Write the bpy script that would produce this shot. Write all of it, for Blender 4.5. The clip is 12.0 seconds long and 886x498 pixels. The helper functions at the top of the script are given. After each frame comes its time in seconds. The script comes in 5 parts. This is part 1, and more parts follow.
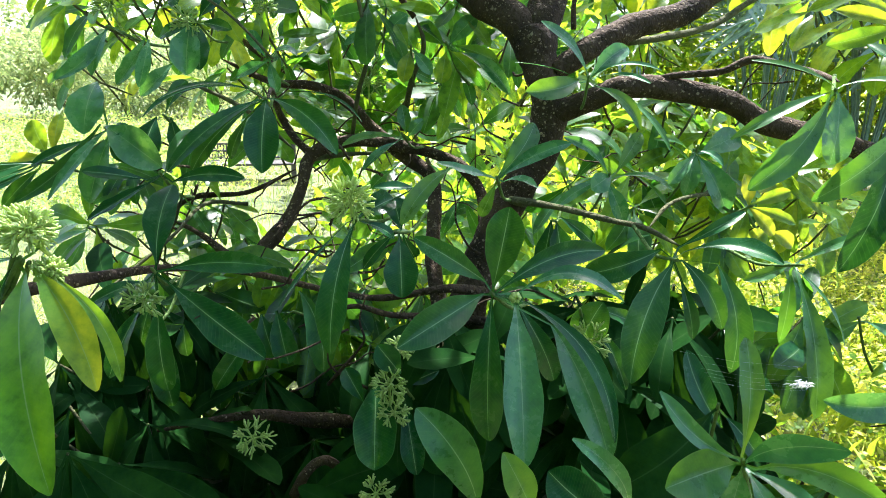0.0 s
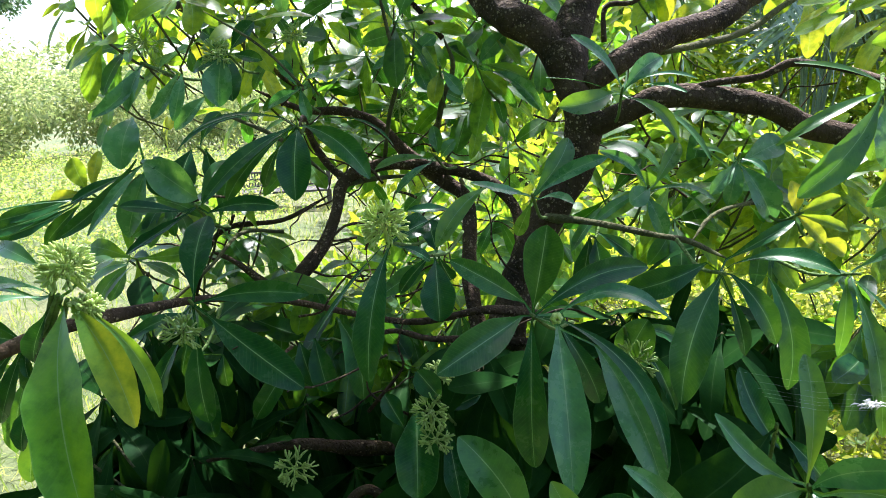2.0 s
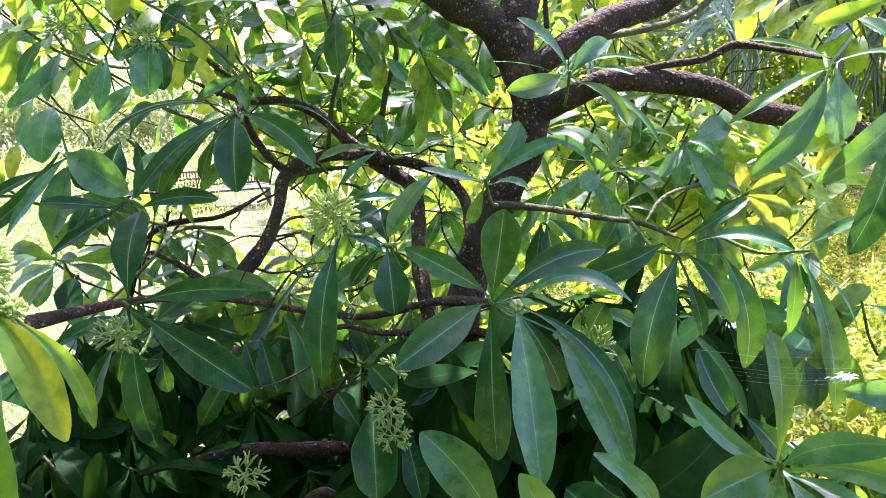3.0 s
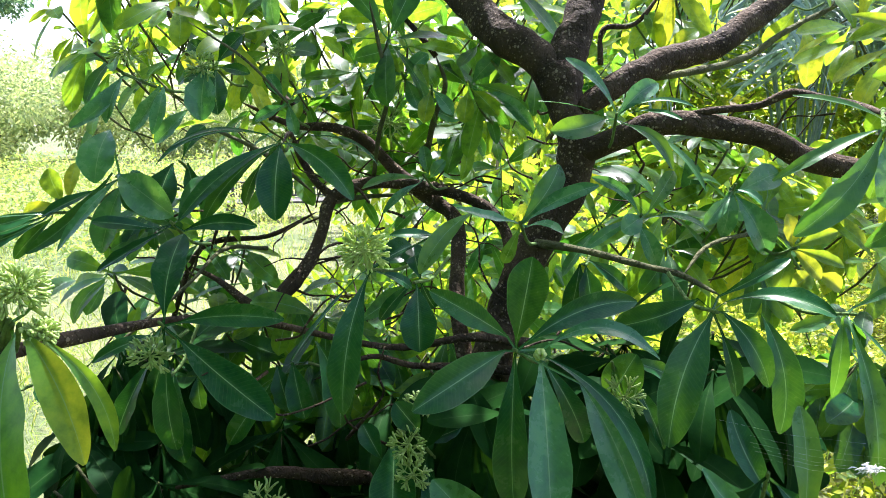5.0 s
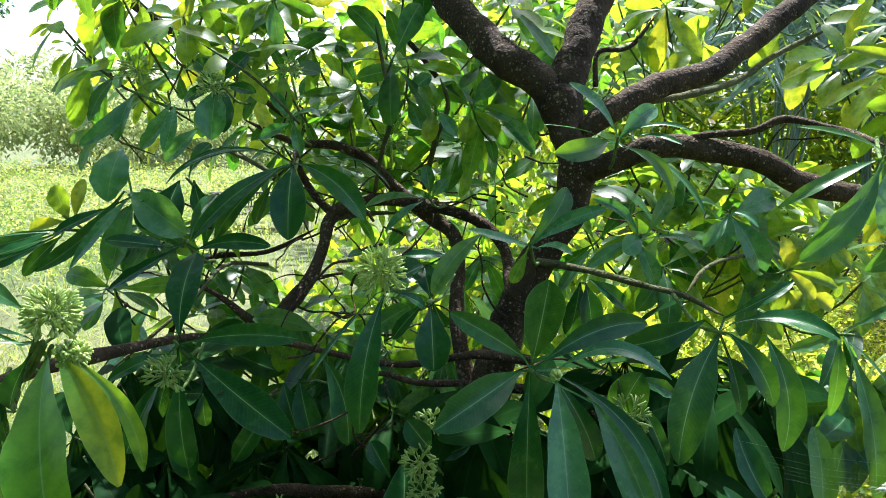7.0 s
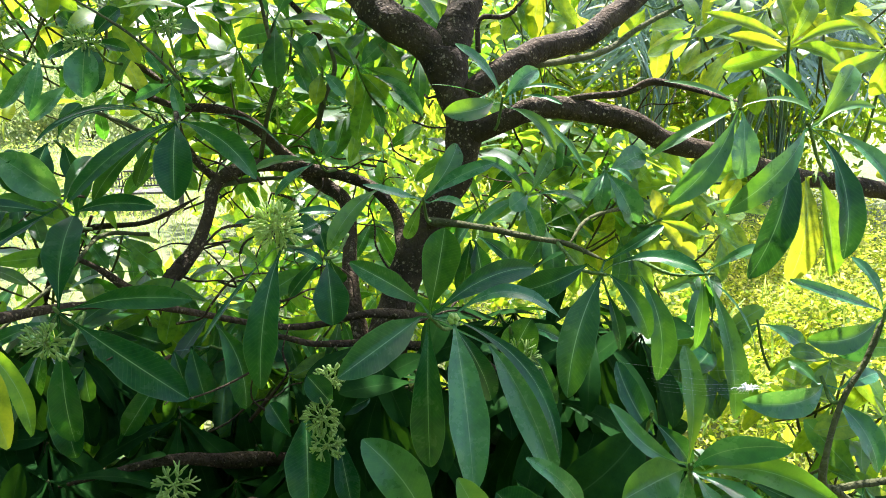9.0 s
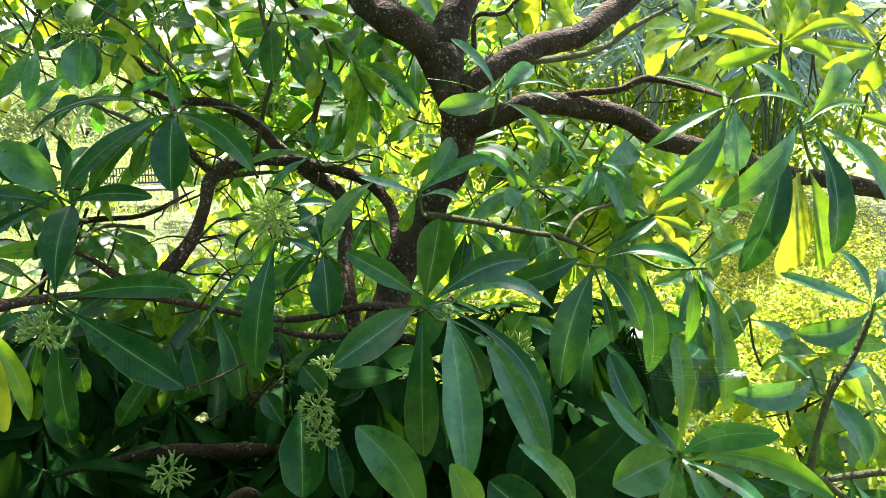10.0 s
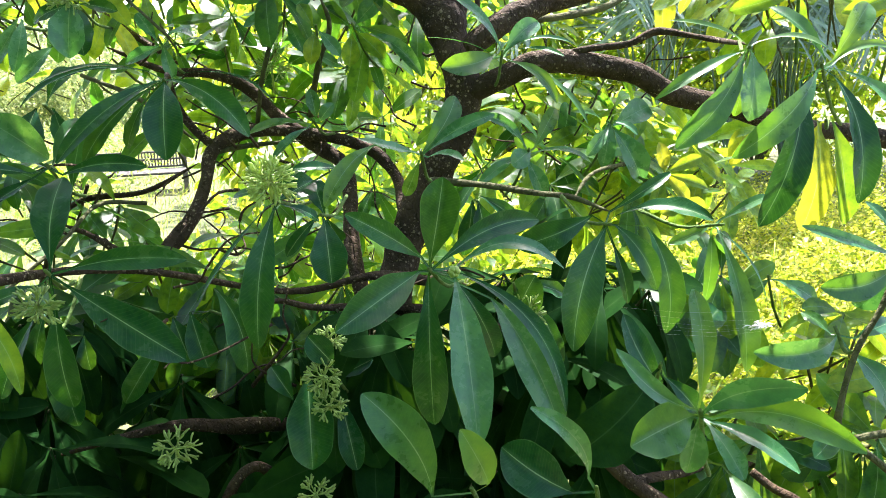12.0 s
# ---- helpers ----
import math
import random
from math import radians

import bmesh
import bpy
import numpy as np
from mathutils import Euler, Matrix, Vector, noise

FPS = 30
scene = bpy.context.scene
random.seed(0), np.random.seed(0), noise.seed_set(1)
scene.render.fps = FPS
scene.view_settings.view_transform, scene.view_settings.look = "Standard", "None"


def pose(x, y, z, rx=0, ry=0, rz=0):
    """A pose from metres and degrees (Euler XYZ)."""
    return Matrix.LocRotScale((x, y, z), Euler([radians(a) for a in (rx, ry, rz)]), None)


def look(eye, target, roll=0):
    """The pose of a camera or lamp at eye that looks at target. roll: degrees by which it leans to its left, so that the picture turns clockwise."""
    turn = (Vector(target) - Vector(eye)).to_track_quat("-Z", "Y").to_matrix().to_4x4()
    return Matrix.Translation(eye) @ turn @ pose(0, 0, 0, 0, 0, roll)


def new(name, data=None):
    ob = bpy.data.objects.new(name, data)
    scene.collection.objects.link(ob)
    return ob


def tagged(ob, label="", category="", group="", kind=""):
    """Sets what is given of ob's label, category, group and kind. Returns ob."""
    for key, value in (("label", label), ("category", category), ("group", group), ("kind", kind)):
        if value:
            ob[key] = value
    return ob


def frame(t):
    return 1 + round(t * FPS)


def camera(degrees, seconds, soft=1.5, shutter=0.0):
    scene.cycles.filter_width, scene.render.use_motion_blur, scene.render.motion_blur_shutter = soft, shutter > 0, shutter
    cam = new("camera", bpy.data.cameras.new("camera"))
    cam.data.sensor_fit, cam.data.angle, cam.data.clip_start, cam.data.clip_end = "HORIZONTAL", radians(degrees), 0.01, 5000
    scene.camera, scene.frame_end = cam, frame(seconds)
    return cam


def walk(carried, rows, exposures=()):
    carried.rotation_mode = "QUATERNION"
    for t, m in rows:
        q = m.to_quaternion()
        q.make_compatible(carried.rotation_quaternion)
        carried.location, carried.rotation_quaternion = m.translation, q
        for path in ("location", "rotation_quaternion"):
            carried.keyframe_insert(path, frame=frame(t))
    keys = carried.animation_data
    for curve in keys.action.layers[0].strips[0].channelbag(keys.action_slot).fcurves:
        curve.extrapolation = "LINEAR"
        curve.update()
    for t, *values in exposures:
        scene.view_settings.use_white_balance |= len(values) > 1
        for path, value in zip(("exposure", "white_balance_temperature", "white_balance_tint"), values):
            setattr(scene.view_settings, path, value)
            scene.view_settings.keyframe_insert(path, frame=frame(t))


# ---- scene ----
# ---- camera ----
EXPOSURES = [(0, 2.33, 6100, 14), (0.5, 2.17, 6050, 20), (1, 1.92, 6050, 18), (1.5, 1.87, 6050, 18), (2, 1.91, 6050, 20), (2.5, 2.18, 6050, 20), (3, 2.66, 5880, 48), (3.2, 2.66, 5880, 48), (5, 2.15, 6050, 20), (5.5, 1.97, 6150, 16), (6, 1.62, 6120, 15), (6.5, 1.58, 6080, 15), (7, 1.77, 6060, 14), (7.5, 2.01, 6220, 11), (9.5, 2.36, 6450, 14), (10.5, 2.40, 6650, 15), (11.5, 2.42, 6600, 16), (12, 2.55, 6450, 20)]
cam = camera(66.16, 12.0, soft=0.9)

def stand(x, y, z, turn, tilt, lean):
    # eye in metres; degrees to the left, upwards, and of lean
    a, b = radians(turn), radians(tilt)
    ahead = Vector((-math.sin(a) * math.cos(b), math.cos(a) * math.cos(b), math.sin(b)))
    return look((x, y, z), Vector((x, y, z)) + ahead, lean)

PATH = [
    (0, stand(0.030, 0.125, 1.464, -3.63, -14.65, 0.90)),
    (0.5, stand(0.052, 0.110, 1.470, -0.16, -11.98, 0.51)),
    (1, stand(0.049, 0.097, 1.475, 3.08, -11.92, 0.29)),
    (1.5, stand(0.045, 0.097, 1.472, 2.31, -11.62, -0.68)),
    (2, stand(0.031, 0.141, 1.463, -0.48, -12.98, -1.96)),
    (2.5, stand(0.024, 0.169, 1.451, -3.44, -14.10, -2.85)),
    (3, stand(0.020, 0.169, 1.449, -5.40, -13.55, -2.59)),
    (3.2, stand(0.017, 0.166, 1.453, -6.05, -12.66, -2.14)),
    (3.6, stand(0.023, 0.167, 1.456, -6.75, -12.00, -1.70)),
    (4.3, stand(0.033, 0.169, 1.462, -5.30, -11.70, -0.91)),
    (4.8, stand(0.040, 0.170, 1.466, -2.63, -11.70, -0.38)),
    (5, stand(0.046, 0.174, 1.471, -0.90, -11.81, -0.25)),
    (5.5, stand(0.051, 0.165, 1.480, 0.91, -10.00, 1.10)),
    (6, stand(0.044, 0.140, 1.492, 1.68, -8.70, 1.13)),
    (6.5, stand(0.034, 0.137, 1.483, 1.40, -9.64, 0.98)),
    (7, stand(0.005, 0.161, 1.485, -2.74, -10.83, 0.49)),
    (7.5, stand(0.008, 0.155, 1.472, -9.32, -11.23, 0.28)),
    (7.7, stand(0.014, 0.149, 1.472, -11.94, -11.26, 0.66)),
    (8, stand(0.009, 0.147, 1.469, -13.60, -11.60, 0.68)),
    (8.6, stand(-0.002, 0.143, 1.463, -13.20, -12.30, 0.70)),
    (9.3, stand(-0.012, 0.139, 1.457, -12.39, -12.79, 0.73)),
    (9.5, stand(-0.008, 0.134, 1.454, -13.19, -12.77, 1.09)),
    (10, stand(-0.011, 0.133, 1.453, -13.04, -12.64, 1.17)),
    (10.5, stand(-0.005, 0.134, 1.453, -13.98, -12.76, 0.93)),
    (11, stand(0.002, 0.136, 1.452, -14.69, -13.21, 1.14)),
    (11.5, stand(0.004, 0.141, 1.447, -14.21, -13.23, 0.63)),
    (12, stand(0.002, 0.156, 1.430, -11.98, -14.60, -0.75)),
]
walk(cam, PATH, exposures=EXPOSURES)

# ---- daylight ----
SUN_TURN, SUN_HEIGHT = -15.0, 60.0      # degrees to the left of +y, and above the horizon
world = bpy.data.worlds.new("sky")
scene.world = world
world.use_nodes = True
sky = world.node_tree.nodes.new("ShaderNodeTexSky")
sky.sky_type, sky.sun_disc = "NISHITA", False
sky.sun_elevation, sky.sun_rotation = radians(SUN_HEIGHT), radians(-SUN_TURN)
sky.air_density, sky.dust_density, sky.ozone_density = 1.0, 3.0, 1.0
backdrop_light = world.node_tree.nodes["Background"]
backdrop_light.inputs["Strength"].default_value = 0.12
world.node_tree.links.new(sky.outputs["Color"], backdrop_light.inputs["Color"])

sun = new("sun", bpy.data.lights.new("sun", "SUN"))
sun.data.energy, sun.data.angle, sun.data.color = 5.0, radians(0.6), (1.0, 0.975, 0.92)
a, b = radians(SUN_TURN), radians(SUN_HEIGHT)
sun.matrix_world = look((-math.sin(a) * math.cos(b) * 20, math.cos(a) * math.cos(b) * 20, math.sin(b) * 20), (0, 0, 0))

# ---- materials ----
def material(name):
    m = bpy.data.materials.new(name)
    m.use_nodes = True
    t = m.node_tree
    return m, t, t.nodes["Principled BSDF"], t.nodes["Material Output"]


def node(t, kind, **values):
    n = t.nodes.new(kind)
    for key, value in values.items():
        n.inputs[key.replace("_", " ")].default_value = value
    return n


def ramp(t, fac, stops):
    r = t.nodes.new("ShaderNodeValToRGB")
    t.links.new(fac, r.inputs["Fac"])
    e = r.color_ramp.elements
    e[0].position, e[0].color = stops[0][0], (*stops[0][1], 1)
    e[1].position, e[1].color = stops[-1][0], (*stops[-1][1], 1)
    for at, colour in stops[1:-1]:
        e.new(at).color = (*colour, 1)
    return r.outputs["Color"]


def math_node(t, how, a, b=0.0, c=0.0):
    n = t.nodes.new("ShaderNodeMath")
    n.operation = how
    for i, v in enumerate((a, b, c)):
        if isinstance(v, (int, float)):
            n.inputs[i].default_value = v
        else:
            t.links.new(v, n.inputs[i])
    return n.outputs[0]


def mixed(t, fac, one, two):
    n = t.nodes.new("ShaderNodeMix")
    n.data_type = "RGBA"
    for key, v in ((0, fac), (6, one), (7, two)):
        if isinstance(v, (int, float)):
            n.inputs[key].default_value = v
        elif isinstance(v, tuple):
            n.inputs[key].default_value = (*v, 1)
        else:
            t.links.new(v, n.inputs[key])
    return n.outputs[2]


def leaf_material(name, tops, glow, rib, gloss=0.3, per_island=False, share=0.5, veins=True, spec=0.3):
    """A leathery leaf: a glossy face over a layer that lets light through. UV: u across from -1 to 1 (as 0 to 1), v along."""
    m, t, p, out = material(name)
    uv = t.nodes.new("ShaderNodeUVMap")
    sep = t.nodes.new("ShaderNodeSeparateXYZ")
    t.links.new(uv.outputs[0], sep.inputs[0])
    if per_island:
        rnd = t.nodes.new("ShaderNodeNewGeometry").outputs["Random Per Island"]
    else:
        rnd = t.nodes.new("ShaderNodeObjectInfo").outputs["Random"]
    co = t.nodes.new("ShaderNodeTexCoord")
    spots = node(t, "ShaderNodeTexNoise", Scale=46.0, Detail=5.0, Roughness=0.65)
    t.links.new(co.outputs["Object"], spots.inputs["Vector"])
    fine = node(t, "ShaderNodeTexNoise", Scale=260.0, Detail=2.0)
    t.links.new(co.outputs["Object"], fine.inputs["Vector"])
    top = ramp(t, rnd, tops)
    dull = ramp(t, spots.outputs["Fac"], [(0.3, (0.78, 0.8, 0.84)), (0.5, (1.0, 1.0, 0.98)), (0.7, (1.22, 1.16, 0.95))])
    n = t.nodes.new("ShaderNodeMix")
    n.data_type, n.blend_type = "RGBA", "MULTIPLY"
    n.inputs[0].default_value = 1.0
    t.links.new(top, n.inputs[6]), t.links.new(dull, n.inputs[7])
    # Pale blotches: leaf mottling with dappled sunlight put into the colour.
    blotch = node(t, "ShaderNodeTexNoise", Scale=11.0, Detail=2.0, Roughness=0.45)
    t.links.new(co.outputs["Object"], blotch.inputs["Vector"])
    pale = node(t, "ShaderNodeMapRange", From_Min=0.54, From_Max=0.7, To_Min=0.0, To_Max=0.22)
    t.links.new(blotch.outputs["Fac"], pale.inputs["Value"])
    colour = mixed(t, pale.outputs[0], n.outputs[2], tuple(1.9 * c + d for c, d in zip(tops[-1][1], (0.012, 0.02, 0.0))))
    across = math_node(t, "ABSOLUTE", math_node(t, "SUBTRACT", sep.outputs["X"], 0.5))
    rib_width = math_node(t, "MULTIPLY_ADD", sep.outputs["Y"], -0.011, 0.018)
    halo = math_node(t, "SUBTRACT", 1.0, math_node(t, "MINIMUM", math_node(t, "MULTIPLY", across, 9.0), 1.0))
    ribbed = math_node(t, "LESS_THAN", across, rib_width)
    colour = mixed(t, math_node(t, "MULTIPLY", halo, 0.14), colour, rib)
    colour = mixed(t, math_node(t, "MULTIPLY", ribbed, 0.75), colour, rib)
    rim = math_node(t, "GREATER_THAN", across, 0.478)
    colour = mixed(t, math_node(t, "MULTIPLY", rim, 0.16), colour, rib)
    slant = math_node(t, "MULTIPLY_ADD", across, -0.22, sep.outputs["Y"])
    wave = math_node(t, "SINE", math_node(t, "MULTIPLY", slant, 190.0))
    if veins:
        thin = math_node(t, "GREATER_THAN", wave, 0.86)
        colour = mixed(t, math_node(t, "MULTIPLY", thin, 0.05), colour, rib)
    t.links.new(colour, p.inputs["Base Color"])
    p.inputs["Specular IOR Level"].default_value = spec
    if spec < 0.1:
        p.inputs["IOR"].default_value = 1.2
    rough = node(t, "ShaderNodeMapRange", To_Min=gloss, To_Max=gloss + 0.14)
    t.links.new(spots.outputs["Fac"], rough.inputs["Value"])
    t.links.new(rough.outputs[0], p.inputs["Roughness"])
    height = math_node(t, "ADD", math_node(t, "MULTIPLY", wave, 0.025), math_node(t, "MULTIPLY_ADD", fine.outputs["Fac"], 0.35, math_node(t, "MULTIPLY", spots.outputs["Fac"], 0.7)))
    bump = node(t, "ShaderNodeBump", Strength=0.18, Distance=0.002)
    t.links.new(height, bump.inputs["Height"])
    t.links.new(bump.outputs[0], p.inputs["Normal"])
    through_leaf = t.nodes.new("ShaderNodeBsdfTranslucent")
    g = ramp(t, rnd, glow)
    # Uneven glow: leaf mottling, with dapples of shadow put into the colour.
    mottle = ramp(t, spots.outputs["Fac"], [(0.36, (0.22, 0.32, 0.4)), (0.5, (0.85, 0.9, 0.95)), (0.64, (1.4, 1.2, 1.0))])
    gm = t.nodes.new("ShaderNodeMix")
    gm.data_type, gm.blend_type = "RGBA", "MULTIPLY"
    gm.inputs[0].default_value = 0.5 if spec >= 0.45 else 0.65
    t.links.new(g, gm.inputs[6]), t.links.new(mottle, gm.inputs[7])
    g2 = mixed(t, math_node(t, "MULTIPLY", ribbed, 0.5), gm.outputs[2], rib)
    t.links.new(g2, through_leaf.inputs["Color"])
    mix = t.nodes.new("ShaderNodeMixShader")
    mix.inputs[0].default_value = share
    t.links.new(p.outputs[0], mix.inputs[1]), t.links.new(through_leaf.outputs[0], mix.inputs[2])
    t.links.new(mix.outputs[0], out.inputs["Surface"])
    return m


# One foliage in darker and yellower tones: shade and backlight are in the colours.
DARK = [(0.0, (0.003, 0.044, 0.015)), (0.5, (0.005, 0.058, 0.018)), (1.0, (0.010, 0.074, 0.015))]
BACKLIT = [(0.0, (0.014, 0.075, 0.018)), (0.5, (0.025, 0.10, 0.018)), (1.0, (0.045, 0.14, 0.018))]
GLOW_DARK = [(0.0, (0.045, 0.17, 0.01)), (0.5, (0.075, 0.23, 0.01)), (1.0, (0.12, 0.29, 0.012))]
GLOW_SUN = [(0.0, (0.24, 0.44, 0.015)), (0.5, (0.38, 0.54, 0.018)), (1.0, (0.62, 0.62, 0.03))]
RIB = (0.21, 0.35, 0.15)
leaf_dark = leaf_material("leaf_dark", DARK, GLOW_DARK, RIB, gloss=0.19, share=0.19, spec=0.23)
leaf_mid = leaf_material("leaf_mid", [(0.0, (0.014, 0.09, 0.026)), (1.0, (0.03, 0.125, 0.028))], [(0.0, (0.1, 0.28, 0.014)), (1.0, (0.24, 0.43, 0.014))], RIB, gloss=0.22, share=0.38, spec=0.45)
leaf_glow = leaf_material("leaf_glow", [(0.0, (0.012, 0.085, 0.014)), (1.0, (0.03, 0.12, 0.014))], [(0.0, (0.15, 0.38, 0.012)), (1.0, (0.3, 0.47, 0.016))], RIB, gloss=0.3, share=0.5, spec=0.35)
# Brighter copy for one big leaf: sunlight through it is put into the colour.
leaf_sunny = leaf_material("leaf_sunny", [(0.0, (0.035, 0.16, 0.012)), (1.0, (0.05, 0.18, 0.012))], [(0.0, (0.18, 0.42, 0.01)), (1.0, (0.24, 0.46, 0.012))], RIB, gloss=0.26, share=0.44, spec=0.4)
# Lighter bluish base carries the sky's sheen on some leaves.
leaf_pale = leaf_material("leaf_pale", [(0.0, (0.03, 0.14, 0.06)), (1.0, (0.055, 0.18, 0.065))], [(0.0, (0.07, 0.24, 0.03)), (1.0, (0.14, 0.32, 0.035))], RIB, gloss=0.2, share=0.34, spec=0.6)
leaf_backlit = leaf_material("leaf_backlit", BACKLIT, GLOW_SUN, RIB)
leaf_mass = leaf_material("leaf_mass", DARK[:2] + [(1.0, BACKLIT[1][1])], [(0.0, (0.05, 0.2, 0.012)), (0.4, (0.14, 0.37, 0.015)), (1.0, (0.36, 0.58, 0.02))], RIB, per_island=True, share=0.5)
# Same foliage darkened for the lower crown: the shade there is in the colour.
leaf_shaded = leaf_material("leaf_shaded", [(0.0, (0.004, 0.022, 0.006)), (1.0, (0.008, 0.036, 0.007))], GLOW_DARK[:2], (0.03, 0.07, 0.02), gloss=0.42, per_island=True, share=0.1, spec=0.06)
# Backlit copy of the foliage: sun coming through is raised in the glow colour.
leaf_yellow = leaf_material("leaf_yellow", BACKLIT, GLOW_SUN, RIB, per_island=True, share=0.6)
weed_leaf = leaf_material("weed_leaf", [(0.0, (0.06, 0.13, 0.018)), (0.6, (0.13, 0.21, 0.03)), (1.0, (0.26, 0.28, 0.05))],
                          [(0.0, (0.28, 0.46, 0.07)), (0.6, (0.5, 0.6, 0.11)), (1.0, (0.7, 0.68, 0.18))], (0.3, 0.36, 0.1), gloss=0.45, per_island=True, veins=False)
weed_yellow = leaf_material("weed_yellow", [(0.0, (0.03, 0.05, 0.012)), (0.28, (0.11, 0.17, 0.02)), (0.7, (0.31, 0.33, 0.03)), (1.0, (0.5, 0.47, 0.2))],
                            [(0.0, (0.16, 0.24, 0.03)), (0.28, (0.47, 0.61, 0.03)), (0.7, (0.81, 0.81, 0.05)), (1.0, (0.9, 0.86, 0.22))], (0.3, 0.36, 0.1), gloss=0.45, per_island=True, share=0.6, veins=False)
# Lightened colours stand in for haze over the distant bushes.
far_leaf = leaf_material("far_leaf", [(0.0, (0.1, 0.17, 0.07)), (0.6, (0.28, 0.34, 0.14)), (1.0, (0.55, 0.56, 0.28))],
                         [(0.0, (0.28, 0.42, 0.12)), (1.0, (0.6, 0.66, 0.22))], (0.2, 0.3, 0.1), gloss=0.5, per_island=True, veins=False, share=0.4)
far_tree_leaf = leaf_material("far_tree_leaf", [(0.0, (0.035, 0.09, 0.055)), (0.6, (0.07, 0.14, 0.09)), (1.0, (0.16, 0.24, 0.14))], [(0.0, (0.1, 0.24, 0.1)), (1.0, (0.3, 0.45, 0.18))], (0.2, 0.3, 0.15), gloss=0.3, per_island=True, veins=False, share=0.35)
palm_leaf = leaf_material("palm_leaf", [(0.0, (0.11, 0.19, 0.16)), (1.0, (0.28, 0.38, 0.33))], [(0.0, (0.14, 0.28, 0.14)), (1.0, (0.28, 0.44, 0.2))],
                          (0.3, 0.4, 0.28), gloss=0.3, per_island=True, share=0.35, spec=0.6, veins=False)


def bark_material(name, dark, light, specks):
    """Rough bark: warm brown patches, fine cracks and pale breathing pores of uneven size."""
    m, t, p, _ = material(name)
    co = t.nodes.new("ShaderNodeTexCoord")
    big = node(t, "ShaderNodeTexNoise", Scale=14.0, Detail=6.0, Roughness=0.65)
    small = node(t, "ShaderNodeTexNoise", Scale=120.0, Detail=4.0)
    patch = node(t, "ShaderNodeTexNoise", Scale=30.0, Detail=3.0)
    dots = node(t, "ShaderNodeTexVoronoi", Scale=105.0, Randomness=1.0)
    fine_dots = node(t, "ShaderNodeTexVoronoi", Scale=230.0, Randomness=1.0)
    cracks = node(t, "ShaderNodeTexVoronoi", Scale=70.0, Randomness=1.0)
    cracks.feature = "DISTANCE_TO_EDGE"
    squash = node(t, "ShaderNodeMapping", Scale=(1.0, 1.0, 0.45))
    warp = node(t, "ShaderNodeVectorMath")
    warp.operation = "MULTIPLY_ADD"
    warp.inputs[1].default_value = (0.012, 0.012, 0.012)
    t.links.new(small.outputs["Color"], warp.inputs[0])
    t.links.new(co.outputs["Object"], squash.inputs["Vector"])
    t.links.new(squash.outputs[0], warp.inputs[2])
    t.links.new(warp.outputs[0], cracks.inputs["Vector"])
    for n in (big, small, dots, fine_dots, patch):
        t.links.new(co.outputs["Object"], n.inputs["Vector"])
    base = ramp(t, big.outputs["Fac"], [(0.3, dark), (0.52, tuple((x + y) / 2 for x, y in zip(dark, light))), (0.72, light)])
    split = node(t, "ShaderNodeMapRange", From_Min=0.0, From_Max=0.12, To_Min=0.28, To_Max=0.0)
    t.links.new(cracks.outputs["Distance"], split.inputs["Value"])
    base = mixed(t, split.outputs[0], base, tuple(0.5 * x for x in dark))
    spread = math_node(t, "MULTIPLY_ADD", patch.outputs["Fac"], 3.2, -0.75)
    large = math_node(t, "LESS_THAN", dots.outputs["Distance"], math_node(t, "MULTIPLY", spread, specks * 0.85))
    little = math_node(t, "LESS_THAN", fine_dots.outputs["Distance"], math_node(t, "MULTIPLY", spread, specks * 0.8))
    lenticel = math_node(t, "MAXIMUM", large, math_node(t, "MULTIPLY", little, 0.7))
    colour = mixed(t, math_node(t, "MULTIPLY", lenticel, math_node(t, "SUBTRACT", math_node(t, "MULTIPLY", small.outputs["Fac"], 2.4), 0.55)), base, (0.25, 0.19, 0.125))
    t.links.new(colour, p.inputs["Base Color"])
    p.inputs["Roughness"].default_value = 0.88
    p.inputs["Specular IOR Level"].default_value = 0.15
    h = math_node(t, "ADD", math_node(t, "MULTIPLY", lenticel, 0.6), math_node(t, "ADD", small.outputs["Fac"], math_node(t, "MULTIPLY", big.outputs["Fac"], 2.0)))
    h = math_node(t, "SUBTRACT", h, math_node(t, "MULTIPLY", split.outputs[0], 0.7))
    bump = node(t, "ShaderNodeBump", Strength=1.0, Distance=0.005)
    t.links.new(h, bump.inputs["Height"]), t.links.new(bump.outputs[0], p.inputs["Normal"])
    return m


bark = bark_material("bark", (0.018, 0.0125, 0.008), (0.092, 0.061, 0.037), 0.26)
twig_bark = bark_material("twig_bark", (0.045, 0.05, 0.022), (0.12, 0.12, 0.055), 0.12)
shoot_bark = bark_material("shoot_bark", (0.06, 0.11, 0.03), (0.14, 0.22, 0.06), 0.08)


